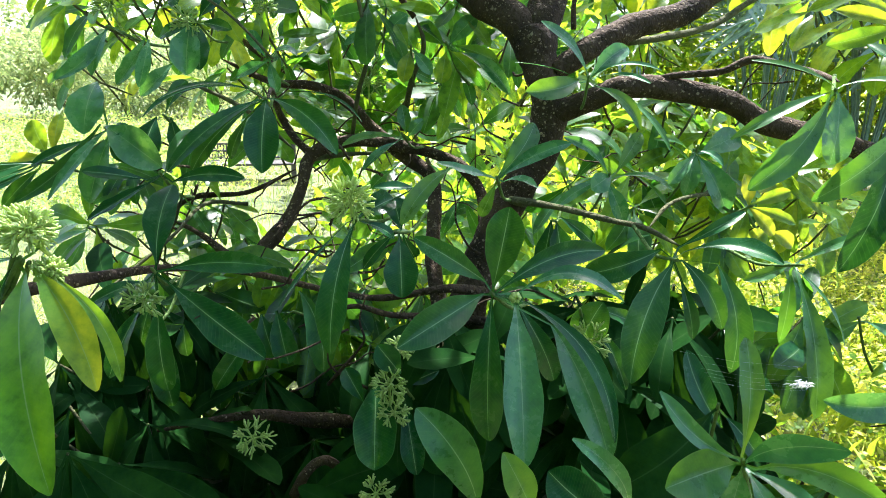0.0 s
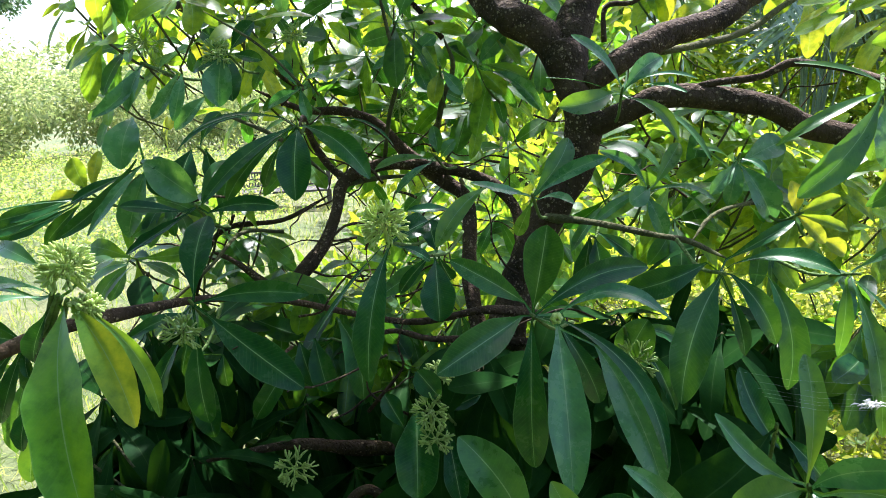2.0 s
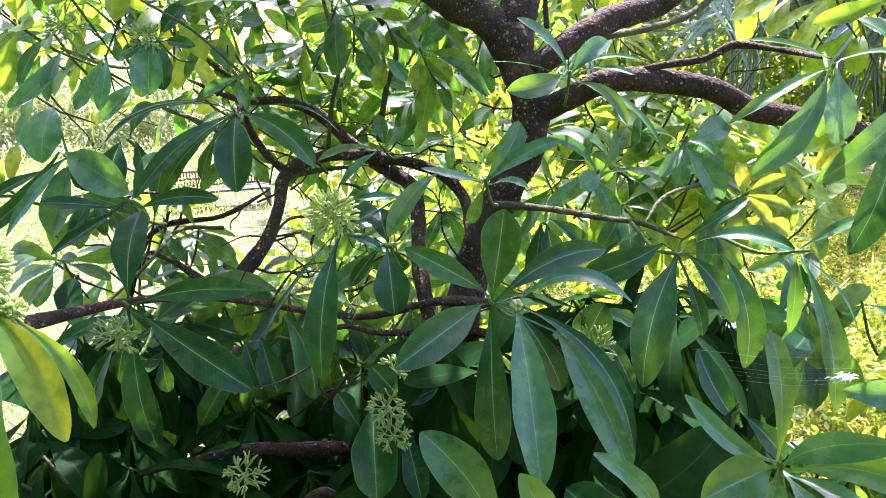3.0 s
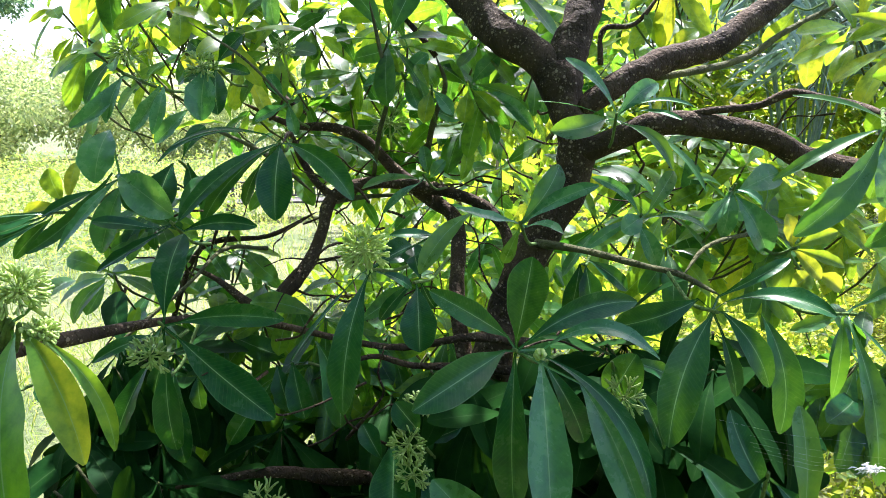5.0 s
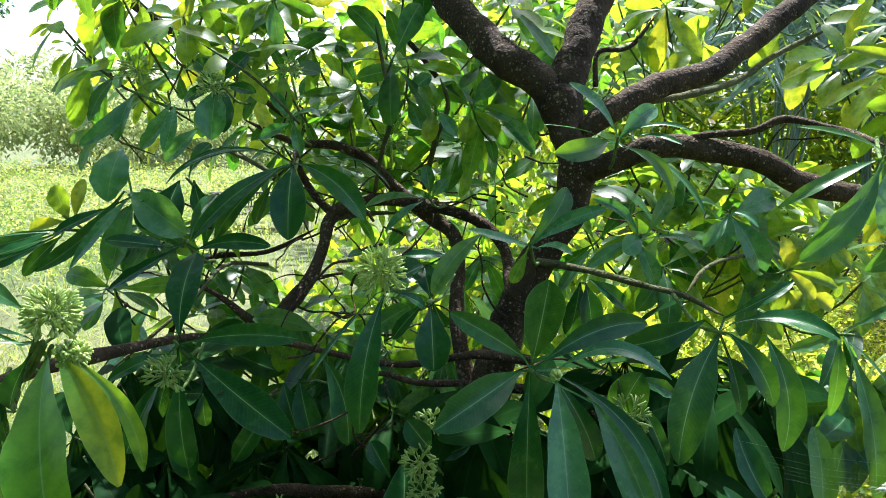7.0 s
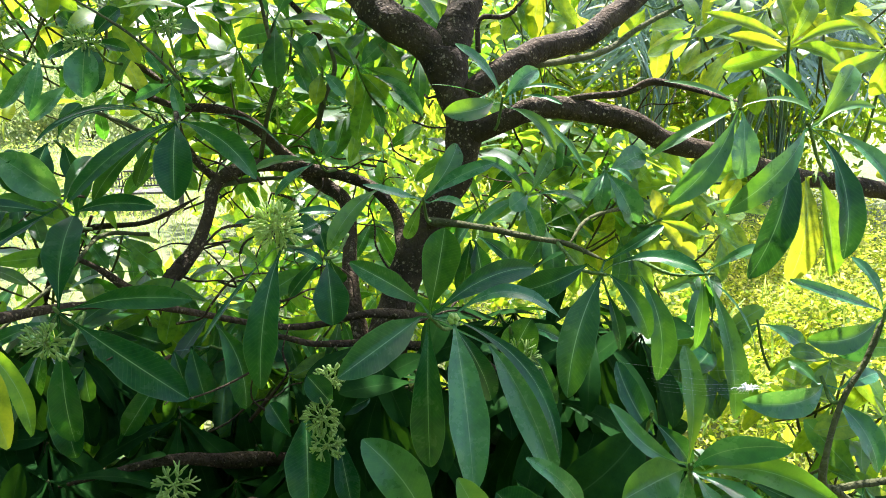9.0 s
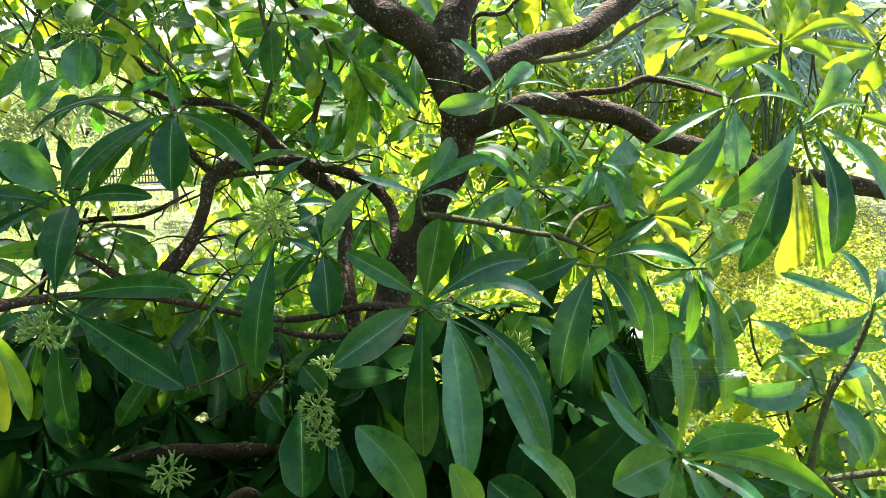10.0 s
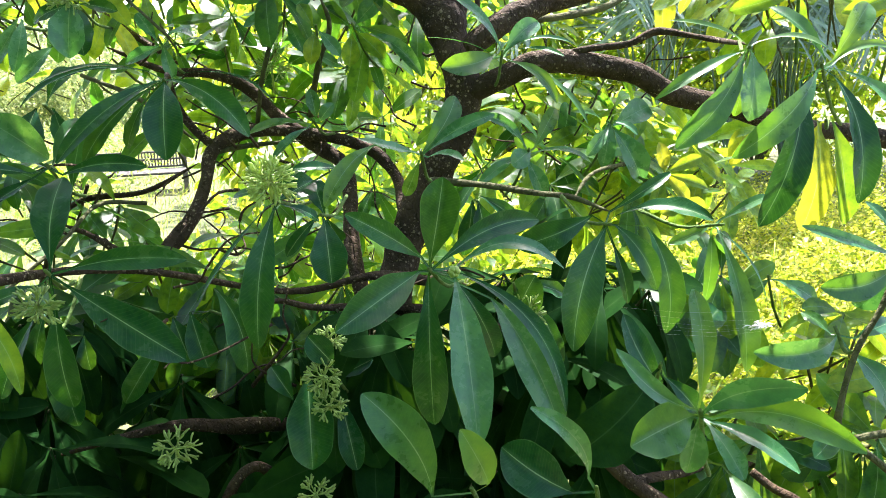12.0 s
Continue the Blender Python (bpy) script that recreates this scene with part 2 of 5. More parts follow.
def plain(name, low, high, rough=0.7, scale=60.0, through_share=0.0):
    m, t, p, out = material(name)
    co = t.nodes.new("ShaderNodeTexCoord")
    n = node(t, "ShaderNodeTexNoise", Scale=scale, Detail=5.0)
    t.links.new(co.outputs["Object"], n.inputs["Vector"])
    c = ramp(t, n.outputs["Fac"], [(0.3, low), (0.7, high)])
    t.links.new(c, p.inputs["Base Color"])
    p.inputs["Roughness"].default_value = rough
    if through_share:
        tr = t.nodes.new("ShaderNodeBsdfTranslucent")
        t.links.new(c, tr.inputs["Color"])
        mix = t.nodes.new("ShaderNodeMixShader")
        mix.inputs[0].default_value = through_share
        t.links.new(p.outputs[0], mix.inputs[1]), t.links.new(tr.outputs[0], mix.inputs[2])
        t.links.new(mix.outputs[0], out.inputs["Surface"])
    return m


floret_green = plain("floret_green", (0.36, 0.5, 0.12), (0.6, 0.7, 0.26), 0.5, 160.0, 0.4)
# Darker copy of floret_green for the loose heads: their shade is in the colour.
floret_dim = plain("floret_dim", (0.2, 0.33, 0.07), (0.4, 0.52, 0.16), 0.5, 160.0, 0.35)
silk = plain("silk", (0.7, 0.7, 0.68), (0.85, 0.85, 0.83), 0.6, 300.0, 0.3)
bench_wood = plain("bench_wood", (0.05, 0.045, 0.04), (0.11, 0.1, 0.09), 0.8, 20.0)
concrete = plain("concrete", (0.4, 0.39, 0.36), (0.55, 0.53, 0.5), 0.9, 8.0)


def ground_material():
    m, t, p, _ = material("meadow")
    co = t.nodes.new("ShaderNodeTexCoord")
    big = node(t, "ShaderNodeTexNoise", Scale=0.35, Detail=5.0, Roughness=0.6)
    mid = node(t, "ShaderNodeTexNoise", Scale=5.0, Detail=8.0, Roughness=0.7)
    for n in (big, mid):
        t.links.new(co.outputs["Object"], n.inputs["Vector"])
    dry = ramp(t, mid.outputs["Fac"], [(0.3, (0.06, 0.075, 0.025)), (0.5, (0.12, 0.13, 0.05)), (0.7, (0.2, 0.18, 0.09))])
    green = ramp(t, mid.outputs["Fac"], [(0.3, (0.03, 0.06, 0.015)), (0.7, (0.09, 0.13, 0.035))])
    fac = ramp(t, big.outputs["Fac"], [(0.4, (0, 0, 0)), (0.6, (1, 1, 1))])
    t.links.new(mixed(t, fac, dry, green), p.inputs["Base Color"])
    p.inputs["Roughness"].default_value = 0.95
    bump = node(t, "ShaderNodeBump", Strength=1.0, Distance=0.05)
    t.links.new(mid.outputs["Fac"], bump.inputs["Height"]), t.links.new(bump.outputs[0], p.inputs["Normal"])
    return m


meadow = ground_material()

# ---- helpers for parts ----
def part(name, bm, mat, parent, label="", kind=""):
    me = bpy.data.meshes.new(name)
    bm.to_mesh(me)
    bm.free()
    me.materials.append(mat)
    for f in me.polygons:
        f.use_smooth = True
    ob = new(name, me)
    ob.parent = parent
    return tagged(ob, label=label, kind=kind)


def thing(name, at, label, category, group="", kind=""):
    ob = new(name)
    ob.location = at
    return tagged(ob, label=label, category=category, group=group, kind=kind)


def settled(ob):
    """The parent of ob stays where it is: undo its offset, for meshes given in world places."""
    ob.matrix_parent_inverse = Matrix.Translation(-Vector(ob.parent.location)) if ob.parent else Matrix()
    return ob


def tube(bm, points, radii, sides=8, rough=0.0, seed=0):
    """A tapering pipe through the points, with an uneven skin."""
    pts = [Vector(p) for p in points]
    rings, side = [], Vector((1, 0.13, 0.07))
    for i, p in enumerate(pts):
        d = (pts[min(i + 1, len(pts) - 1)] - pts[max(i - 1, 0)]).normalized()
        side = (side - d * side.dot(d)).normalized()
        up = d.cross(side)
        ring = []
        for k in range(sides):
            w = 2 * math.pi * k / sides
            q = side * math.cos(w) + up * math.sin(w)
            at = p + q * radii[i]
            r = radii[i] * (1 + rough * (noise.noise(at * 22 + Vector((seed, 0, 0))) + 0.35 * noise.noise(at * 85)))
            ring.append(bm.verts.new(p + q * r))
        rings.append(ring)
    for one, two in zip(rings, rings[1:]):
        for k in range(sides):
            bm.faces.new((one[k], one[(k + 1) % sides], two[(k + 1) % sides], two[k]))
    bm.faces.new(rings[0][::-1])
    bm.faces.new(rings[-1])


def smooth_path(points, steps):
    """A Catmull-Rom curve through points of any number of values."""
    p = [np.array(q, float) for q in points]
    p = [2 * p[0] - p[1]] + p + [2 * p[-1] - p[-2]]
    out = []
    for a, b, c, d in zip(p, p[1:], p[2:], p[3:]):
        for i in range(steps):
            s = i / steps
            out.append(0.5 * (2 * b + (c - a) * s + (2 * a - 5 * b + 4 * c - d) * s**2 + (3 * b - a - 3 * c + d) * s**3))
    return out + [p[-2]]


UP = Vector((0.05, -0.05, 1.0))
OUT = Vector((0.0, -1.0, 0.45))        # the way the leaves of the shrub's open side face


def outline(s, peak=0.6):
    """Half width of a leaf along its midrib: a long wedge at the foot, broadest past the middle, a blunt tip."""
    if s < peak:
        return 0.03 + 0.97 * math.sin(math.pi / 2 * (s / peak)) ** (0.85 + 0.6 * peak)
    return max(0.0, 1 - ((s - peak) / (1 - peak)) ** (2.1 + 0.7 * peak)) ** 0.66


def blade(bm, uv, base, tip, width, face=0.0, bow=0.0, sag=0.05, rows=9, cols=4, fold=0.16, ripple=0.0, stalk=None, seed=0.0, out=OUT, twist=0.0):
    """One lance-shaped leaf with a folded midrib, arched and rippled, in bm."""
    base, tip = Vector(base), Vector(tip)
    d = tip - base
    length = d.length
    d.normalize()
    n = out - d * out.dot(d)
    if n.length < 0.05:
        n = Vector((1, 0, 0)) - d * d.x
    n.normalize()
    n = Matrix.Rotation(radians(face), 3, d) @ n
    side = n.cross(d)
    grid = []
    if stalk is not None:
        stalk = Vector(stalk)
        grid.append([stalk + side * 0.0016 * u for u in np.linspace(-1, 1, cols + 1)])
    for i in range(rows + 1):
        s = 1 - (1 - i / rows) ** 1.35 if rows > 5 else i / rows
        mid = base + d * (length * s) + n * (4 * s * (1 - s) * sag * length) + side * (4 * s * (1 - s) * bow * length)
        w = max(0.0014, outline(s, 0.52 + 0.16 * (seed * 7.3 % 1.0)) * width / 2)
        w *= 1 + ripple * 0.5 * math.sin(s * 16 + seed * 31)
        turn = Matrix.Rotation(twist * (s - 0.4), 3, d)
        side_s, n_s = turn @ side, turn @ n
        row = []
        for u in np.linspace(-1, 1, cols + 1):
            lift = fold * abs(u) ** 1.25 * w + ripple * w * math.sin(s * 21 + seed * 9 + 2 * u) * u * u
            row.append(mid + side_s * (u * w) + n_s * lift)
        grid.append(row)
    verts = [[bm.verts.new(q) for q in row] for row in grid]
    last = len(verts) - 1
    for i in range(last):
        for k in range(cols):
            f = bm.faces.new((verts[i][k], verts[i][k + 1], verts[i + 1][k + 1], verts[i + 1][k]))
            f.smooth = True
            for loop, (a, b) in zip(f.loops, ((k, i), (k + 1, i), (k + 1, i + 1), (k, i + 1))):
                loop[uv].uv = (a / cols, b / last)


# ---- ground and distance ----
def ground():
    bm = bmesh.new()
    xs = [-400, -150, -60, -30] + list(np.linspace(-16, 16, 40)) + [30, 60, 150, 400]
    ys = [-60, -10] + list(np.linspace(-2, 26, 44)) + [40, 80, 200, 700]
    def height(x, y):
        near = max(0.0, 1 - max(abs(x), abs(y - 10)) / 40)
        return near * 0.12 * noise.noise(Vector((x * 0.35, y * 0.35, 0)))
    v = [[bm.verts.new((x, y, height(x, y))) for x in xs] for y in ys]
    for i in range(len(ys) - 1):
        for k in range(len(xs) - 1):
            bm.faces.new((v[i][k], v[i][k + 1], v[i + 1][k + 1], v[i + 1][k]))
    return tagged(part("ground", bm, meadow, None), label="sunlit overgrown meadow with dry and green grass", category="ground", kind="structure")


ground()
rng = random.Random(7)


def scattered(name, spots, mat, label, category, size, lean, slim, rows=2):
    """Many small leaves or blades, at the places and heights that spots yields, in one mesh."""
    bm = bmesh.new()
    uv = bm.loops.layers.uv.new("UVMap")
    for x, y, z in spots:
        turn, up = rng.uniform(0, 2 * math.pi), rng.uniform(*lean)
        s = rng.uniform(*size)
        d = Vector((math.cos(turn) * math.cos(up), math.sin(turn) * math.cos(up), math.sin(up))) * s
        blade(bm, uv, (x, y, z), Vector((x, y, z)) + d, s * slim, rng.uniform(-80, 80), 0, rng.uniform(-0.1, 0.15), rows, 2, 0.1, out=UP)
    ob = part(name, bm, mat, None)
    return tagged(ob, label=label, category=category, kind="stuff")


def in_patch(n, x0, x1, y0, y1, top, power=1.0, clump=0.5):
    """Places in a patch of plants whose tops rise and fall."""
    made = 0
    while made < n:
        x, y = rng.uniform(x0, x1), rng.uniform(y0, y1)
        h = top * (0.55 + 0.6 * noise.noise(Vector((x * 1.1, y * 1.1, 3))) + 0.3 * noise.noise(Vector((x * 3, y * 3, 8))))
        edge = min(x - x0, x1 - x, y - y0, y1 - y) / 0.7
        if edge < rng.random() + 0.5 * noise.noise(Vector((x * 1.7, y * 1.7, 1))):
            continue
        if h > 0.2 * top and noise.noise(Vector((x * 2.2, y * 2.2, 5))) > -clump:
            made += 1
            yield x, y, h * rng.random() ** power


scattered("grass", in_patch(12000, -8, 2.5, 3.0, 11, 0.1, 1, 0.5), weed_leaf, "dense sunlit yellow-green meadow grass", "grass", (0.06, 0.17), (0.5, 1.5), 0.06)
scattered("meadow_weeds", in_patch(46000, -13, -1.4, 5.5, 16, 0.8, 0.55, 0.7), weed_leaf, "tall yellow-green sunlit meadow weeds", "weeds", (0.03, 0.085), (-0.4, 1.2), 0.36)
scattered("grass", in_patch(9000, -3.2, 0.4, 1.3, 5.0, 0.05, 1, 0.9), weed_leaf, "short sunlit dry grass under the tree", "grass", (0.03, 0.09), (0.3, 1.4), 0.07)
scattered("weeds", in_patch(84000, 0.5, 5.2, 1.3, 6.0, 1.0, 0.55, 0.8), weed_yellow, "sunlit yellow-green weeds with small leaves", "weeds", (0.012, 0.034), (-0.6, 1.0), 0.5, 2)
scattered("weeds", in_patch(24000, 0.9, 4.2, 1.9, 5.0, 0.95, 0.45, 0.9), weed_yellow, "dense tops of the sunlit yellow-green weeds", "weeds", (0.02, 0.045), (-0.6, 1.0), 0.45, 2)
scattered("weed_stems", in_patch(1500, 0.8, 4.0, 1.5, 4.6, 0.9, 0.7, 0.8), weed_leaf, "thin upright stalks and blades among the weeds", "weeds", (0.08, 0.22), (0.5, 1.5), 0.05, 3)

scattered("weeds", in_patch(2600, 0.7, 3.4, 1.35, 3.4, 0.85, 0.6, 0.5), leaf_yellow, "broader green leaves among the sunlit weeds", "weeds", (0.04, 0.1), (-0.5, 1.2), 0.32, 4)


def far_shrub(at, wide, high, mat, leaves, size, label, category="bush", group="bushes along the meadow"):
    """A bush or hedge: bare stems and an uneven crown of many leaves."""
    root = thing("bush", at, label, category, group)
    bm = bmesh.new()
    for _ in range(7):
        w = rng.uniform(0, 6.28)
        end = (math.cos(w) * wide * 0.35, math.sin(w) * wide * 0.35, high * rng.uniform(0.4, 0.6))
        mid = (end[0] * 0.4, end[1] * 0.4, end[2] * 0.6)
        pts = smooth_path([(0, 0, 0), mid, end], 4)
        tube(bm, pts, np.linspace(0.009 * high, 0.003 * high, len(pts)), 6, 0.2)
    part("stem", bm, twig_bark, root)
    bm = bmesh.new()
    uv = bm.loops.layers.uv.new("UVMap")
    lumps = [(rng.uniform(-0.5, 0.5) * wide, rng.uniform(-0.35, 0.35) * wide, high * rng.uniform(0.2, 0.82), rng.uniform(0.16, 0.34) * min(wide, high)) for _ in range(16)]
    for _ in range(leaves):
        lx, ly, lz, r = rng.choice(lumps)
        q = Vector((rng.gauss(0, 1), rng.gauss(0, 1), rng.gauss(0, 1))).normalized() * r * rng.uniform(0.55, 1.1)
        p = Vector((lx, ly, max(0.05, lz))) + q
        p.z = max(p.z, 0.05)
        s = rng.uniform(*size)
        d = (q.normalized() + Vector((rng.uniform(-1, 1), rng.uniform(-1, 1), rng.uniform(-1, 0.4)))).normalized() * s
        blade(bm, uv, p, p + d, s * 0.38, rng.uniform(-80, 80), 0, 0.08, 2, 2, 0.1)
    part("crown", bm, mat, root, kind="stuff")
    return root


for x, y, wide, high, n in ((-13, 17, 5.0, 2.7, 11000), (-16.5, 20, 6.0, 2.7, 9000), (-9.5, 21, 5.0, 2.6, 9000), (-6.0, 23, 5.5, 2.8, 6000), (-2.5, 25, 6, 3.0, 1500), (-19, 26, 7, 4, 4000), (3.0, 24, 6, 3.2, 1500), (-11.2, 18.2, 4.4, 2.6, 8000), (-14.8, 18.6, 5.0, 3.0, 8000), (-7.8, 20.5, 4.6, 2.2, 7000), (-4.2, 23, 5, 2.4, 3000)):
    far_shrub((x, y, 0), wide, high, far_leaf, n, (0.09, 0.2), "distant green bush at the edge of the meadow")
for x, y, wide, high, n in ((0.5, 5.4, 2.2, 2.6, 2200), (2.7, 8.0, 2.8, 3.0, 2200), (4.8, 8.6, 2.6, 2.6, 2200), (6.6, 9.0, 2.8, 2.8, 2000)):
    far_shrub((x, y, 0), wide, high, leaf_yellow, n, (0.1, 0.18), "sunlit yellow-green shrub behind the tree", "shrub", "shrubs behind the tree")
for x, y, wide, high, n in ((1.2, 9.2, 3.6, 4.4, 4200), (4.2, 9.6, 3.8, 4.6, 4200), (7.0, 9.4, 3.6, 4.4, 3600)):
    far_shrub((x, y, 0), wide, high, leaf_yellow, n, (0.16, 0.26), "tall sunlit yellow-green shrub far behind the tree", "shrub", "shrubs behind the tree")
for x, y, wide, high, n in ((0.15, 3.2, 1.5, 1.0, 1000), (1.05, 3.3, 1.8, 1.25, 1100)):
    far_shrub((x, y, 0), wide, high, leaf_yellow, n, (0.08, 0.14), "low sunlit yellow-green shrub behind the tree", "shrub", "shrubs behind the tree")
# Unseen bushes added behind the camera to cut skylight and its sheen on leaves.
for x, y, high in ((-3.4, -1.2, 4.4), (-4.6, -2.2, 6.0), (-1.8, -3.4, 6.0), (1.4, -5.4, 3.0), (5.0, -5.4, 2.4)):
    far_shrub((x, y, 0), 4.0, high, leaf_mass, 2600, (0.22, 0.4), "added bush out of view that blocks skylight from behind", "bush", "bushes round the clearing")


def far_tree(at, high):
    root = thing("tree", at, "distant tree with a thin grey trunk and dark crown", "tree")
    bm = bmesh.new()
    pts = smooth_path([(0, 0, 0), (0.1, 0, high * 0.3), (0, 0, high * 0.6), (0.2, 0, high * 0.85)], 5)
    tube(bm, pts, np.linspace(0.1, 0.05, len(pts)), 8, 0.2)
    for k in range(8):
        w = k * 2.4
        e = (math.cos(w) * 1.3, math.sin(w) * 1.3, high * (0.75 + 0.03 * k))
        pts = smooth_path([(0.1, 0, high * 0.74), (e[0] * 0.5, e[1] * 0.5, high * 0.82), (e[0], e[1], e[2] + high * 0.1)], 4)
        tube(bm, pts, np.linspace(0.05, 0.02, len(pts)), 6, 0.2)
    part("trunk", bm, twig_bark, root)
    bm = bmesh.new()
    uv = bm.loops.layers.uv.new("UVMap")
    lumps = [(rng.gauss(0, 0.9), rng.gauss(0, 0.9), high * rng.uniform(0.76, 1.08), rng.uniform(0.45, 0.75)) for _ in range(26)]
    for _ in range(9000):
        lx, ly, lz, r = rng.choice(lumps)
        q = Vector((rng.gauss(0, 1), rng.gauss(0, 1), rng.gauss(0, 1))).normalized() * r * rng.uniform(0.5, 1.1)
        p = Vector((lx, ly, lz)) + q
        s = rng.uniform(0.14, 0.28)
        d = Vector((rng.uniform(-1, 1), rng.uniform(-1, 1), rng.uniform(-1, 0.4))).normalized() * s
        blade(bm, uv, p, p + d, s * 0.4, rng.uniform(-80, 80), 0, 0.08, 2, 2, 0.1)
    part("crown", bm, far_tree_leaf, root, kind="stuff")


for x, y, wide, high in ((-52, 78, 34, 10), (-30, 84, 30, 8), (-8, 90, 34, 8), (20, 90, 34, 9)):
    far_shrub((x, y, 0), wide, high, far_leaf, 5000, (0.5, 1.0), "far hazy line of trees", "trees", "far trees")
far_tree((-15.6, 24.0, 0), 6.2)


def bench(at, turn):
    root = thing("bench", at, "low dark slatted wooden bench on the meadow", "bench")
    root.rotation_euler = (0, 0, radians(turn))
    def board(name, x, y, z, sx, sy, sz):
        bm = bmesh.new()
        bmesh.ops.create_cube(bm, size=1, matrix=Matrix.Translation((x, y, z)) @ Matrix.Diagonal((sx, sy, sz, 1)))
        bmesh.ops.bevel(bm, geom=bm.edges[:], offset=0.006, segments=1, affect="EDGES")
        ob = part(name, bm, bench_wood, root)
        for f in ob.data.polygons:
            f.use_smooth = False
    for k in range(5):
        board("seat_slat", 0, -0.2 + k * 0.09, 0.25, 1.3, 0.07, 0.03)
    for k in range(33):
        board("back_slat", -0.6 + k * 0.0375, 0.24, 0.38, 0.016, 0.02, 0.18)
    for z in (0.285, 0.38, 0.475):
        board("rail", 0, 0.24, z, 1.3, 0.03, 0.026)
    for x in (-0.62, 0.62):
        for y, h in ((-0.2, 0.24), (0.24, 0.49)):
            board("leg", x, y, h / 2, 0.06, 0.05, h)


bench((-2.03, 9.3, 0.0), 8)


# ---- palm ----
def palm(at, size=1.25):
    root = thing("palm", at, "grey-green palm with long drooping narrow leaflets", "palm", "palms behind the tree")
    for k in range(20):
        w = radians(rng.uniform(120, 420) if k % 3 else rng.uniform(170, 300))
        reach, rise = size * rng.uniform(0.8, 1.6), size * rng.uniform(1.8, 3.4)
        pts = smooth_path([(0, 0, 0.1), (math.cos(w) * reach * 0.35, math.sin(w) * reach * 0.35, rise * 0.85), (math.cos(w) * reach * 0.8, math.sin(w) * reach * 0.8, rise * 1.05), (math.cos(w) * reach * 1.25, math.sin(w) * reach * 1.25, rise * 0.75)], 7)
        bm = bmesh.new()
        uv = bm.loops.layers.uv.new("UVMap")
        tube(bm, pts, np.linspace(0.014, 0.004, len(pts)), 5)
        for i in range(5, len(pts) - 1):
            p, q = Vector(pts[i]), Vector(pts[i + 1])
            d = (q - p).normalized()
            cross = d.cross(Vector((0, 0, 1))).normalized()
            for s in (-1, 1):
                for j in range(3):
                    a = p.lerp(q, j / 3)
                    length = size * rng.uniform(0.42, 0.66)
                    tip = a + (d * 0.6 + cross * s * 0.75 + Vector((0, 0, rng.uniform(-0.7, 0.0)))).normalized() * length
                    blade(bm, uv, a, tip, 0.026, rng.uniform(-40, 40), 0, 0.12, 4, 2, 0.3)
        part("frond", bm, palm_leaf, root)
    return root


palm((3.6, 6.7, 0))
palm((4.9, 7.1, 0))
palm((6.2, 7.9, 0))

# ---- the tree ----
tree = thing("tree", (0.23, 1.42, 0.0), "spreading tree with dark speckled bark and whorls of glossy leaves", "tree")


def limb(name, rings, mat=None):
    pts = smooth_path(rings, 12 if name != "branch" else 6)
    bm = bmesh.new()
    slim = 0.95 if name == "trunk" else 0.86 if name == "limb" else 0.8
    r = [max(0.0018, p[3] * slim) for p in pts]
    r[-1], r[-2], r[-3] = r[-1] * 0.2, r[-2] * 0.6, r[-3] * 0.85
    tube(bm, [p[:3] for p in pts], r, 22 if r[0] > 0.015 else 8, 0.2 if r[0] > 0.015 else 0.25)
    by_size = bark if sorted(r)[len(r) // 2] > 0.005 else twig_bark
    return settled(part(name, bm, mat or by_size, tree))


def twig(start, end, tone):
    """A leafy shoot: the whorl's leaves become its parts."""
    a, b = Vector(start), Vector(end)
    mid = a.lerp(b, 0.55) + Vector((0, 0, -0.012))
    bm = bmesh.new()
    pts = smooth_path([a, mid, b, b + (b - mid).normalized() * 0.012], 4)
    tube(bm, pts, np.linspace(0.0026, 0.0019, len(pts)), 7, 0.1)
    ob = settled(part("twig", bm, shoot_bark, tree))
    ob["tone"] = tone
    TIPS[ob.name] = b
    return ob


TIPS = {}


def leaf(shoot, base, tip, width, face, bow, sag, mat=None):
    bm = bmesh.new()
    uv = bm.loops.layers.uv.new("UVMap")
    blade(bm, uv, base, tip, width * 0.93, face, bow, sag * rng.uniform(1.0, 2.6), 16, 6, rng.uniform(0.2, 0.46), rng.uniform(0.03, 0.1), TIPS[shoot.name], rng.random(), twist=rng.gauss(0, 0.32))
    # tone picks how lit or shaded a whorl's leaf colours are
    kinds = ((leaf_dark,), (leaf_backlit,), (leaf_mid, leaf_mid, leaf_mid, leaf_dark), (leaf_sunny,), (leaf_pale, leaf_pale, leaf_mid), (leaf_glow, leaf_backlit, leaf_mid, leaf_pale), (leaf_pale, leaf_mid, leaf_mid))[shoot["tone"]]
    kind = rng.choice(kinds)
    ob = part("leaf", bm, mat or kind, shoot)
    ob.matrix_parent_inverse = Matrix()
    return ob


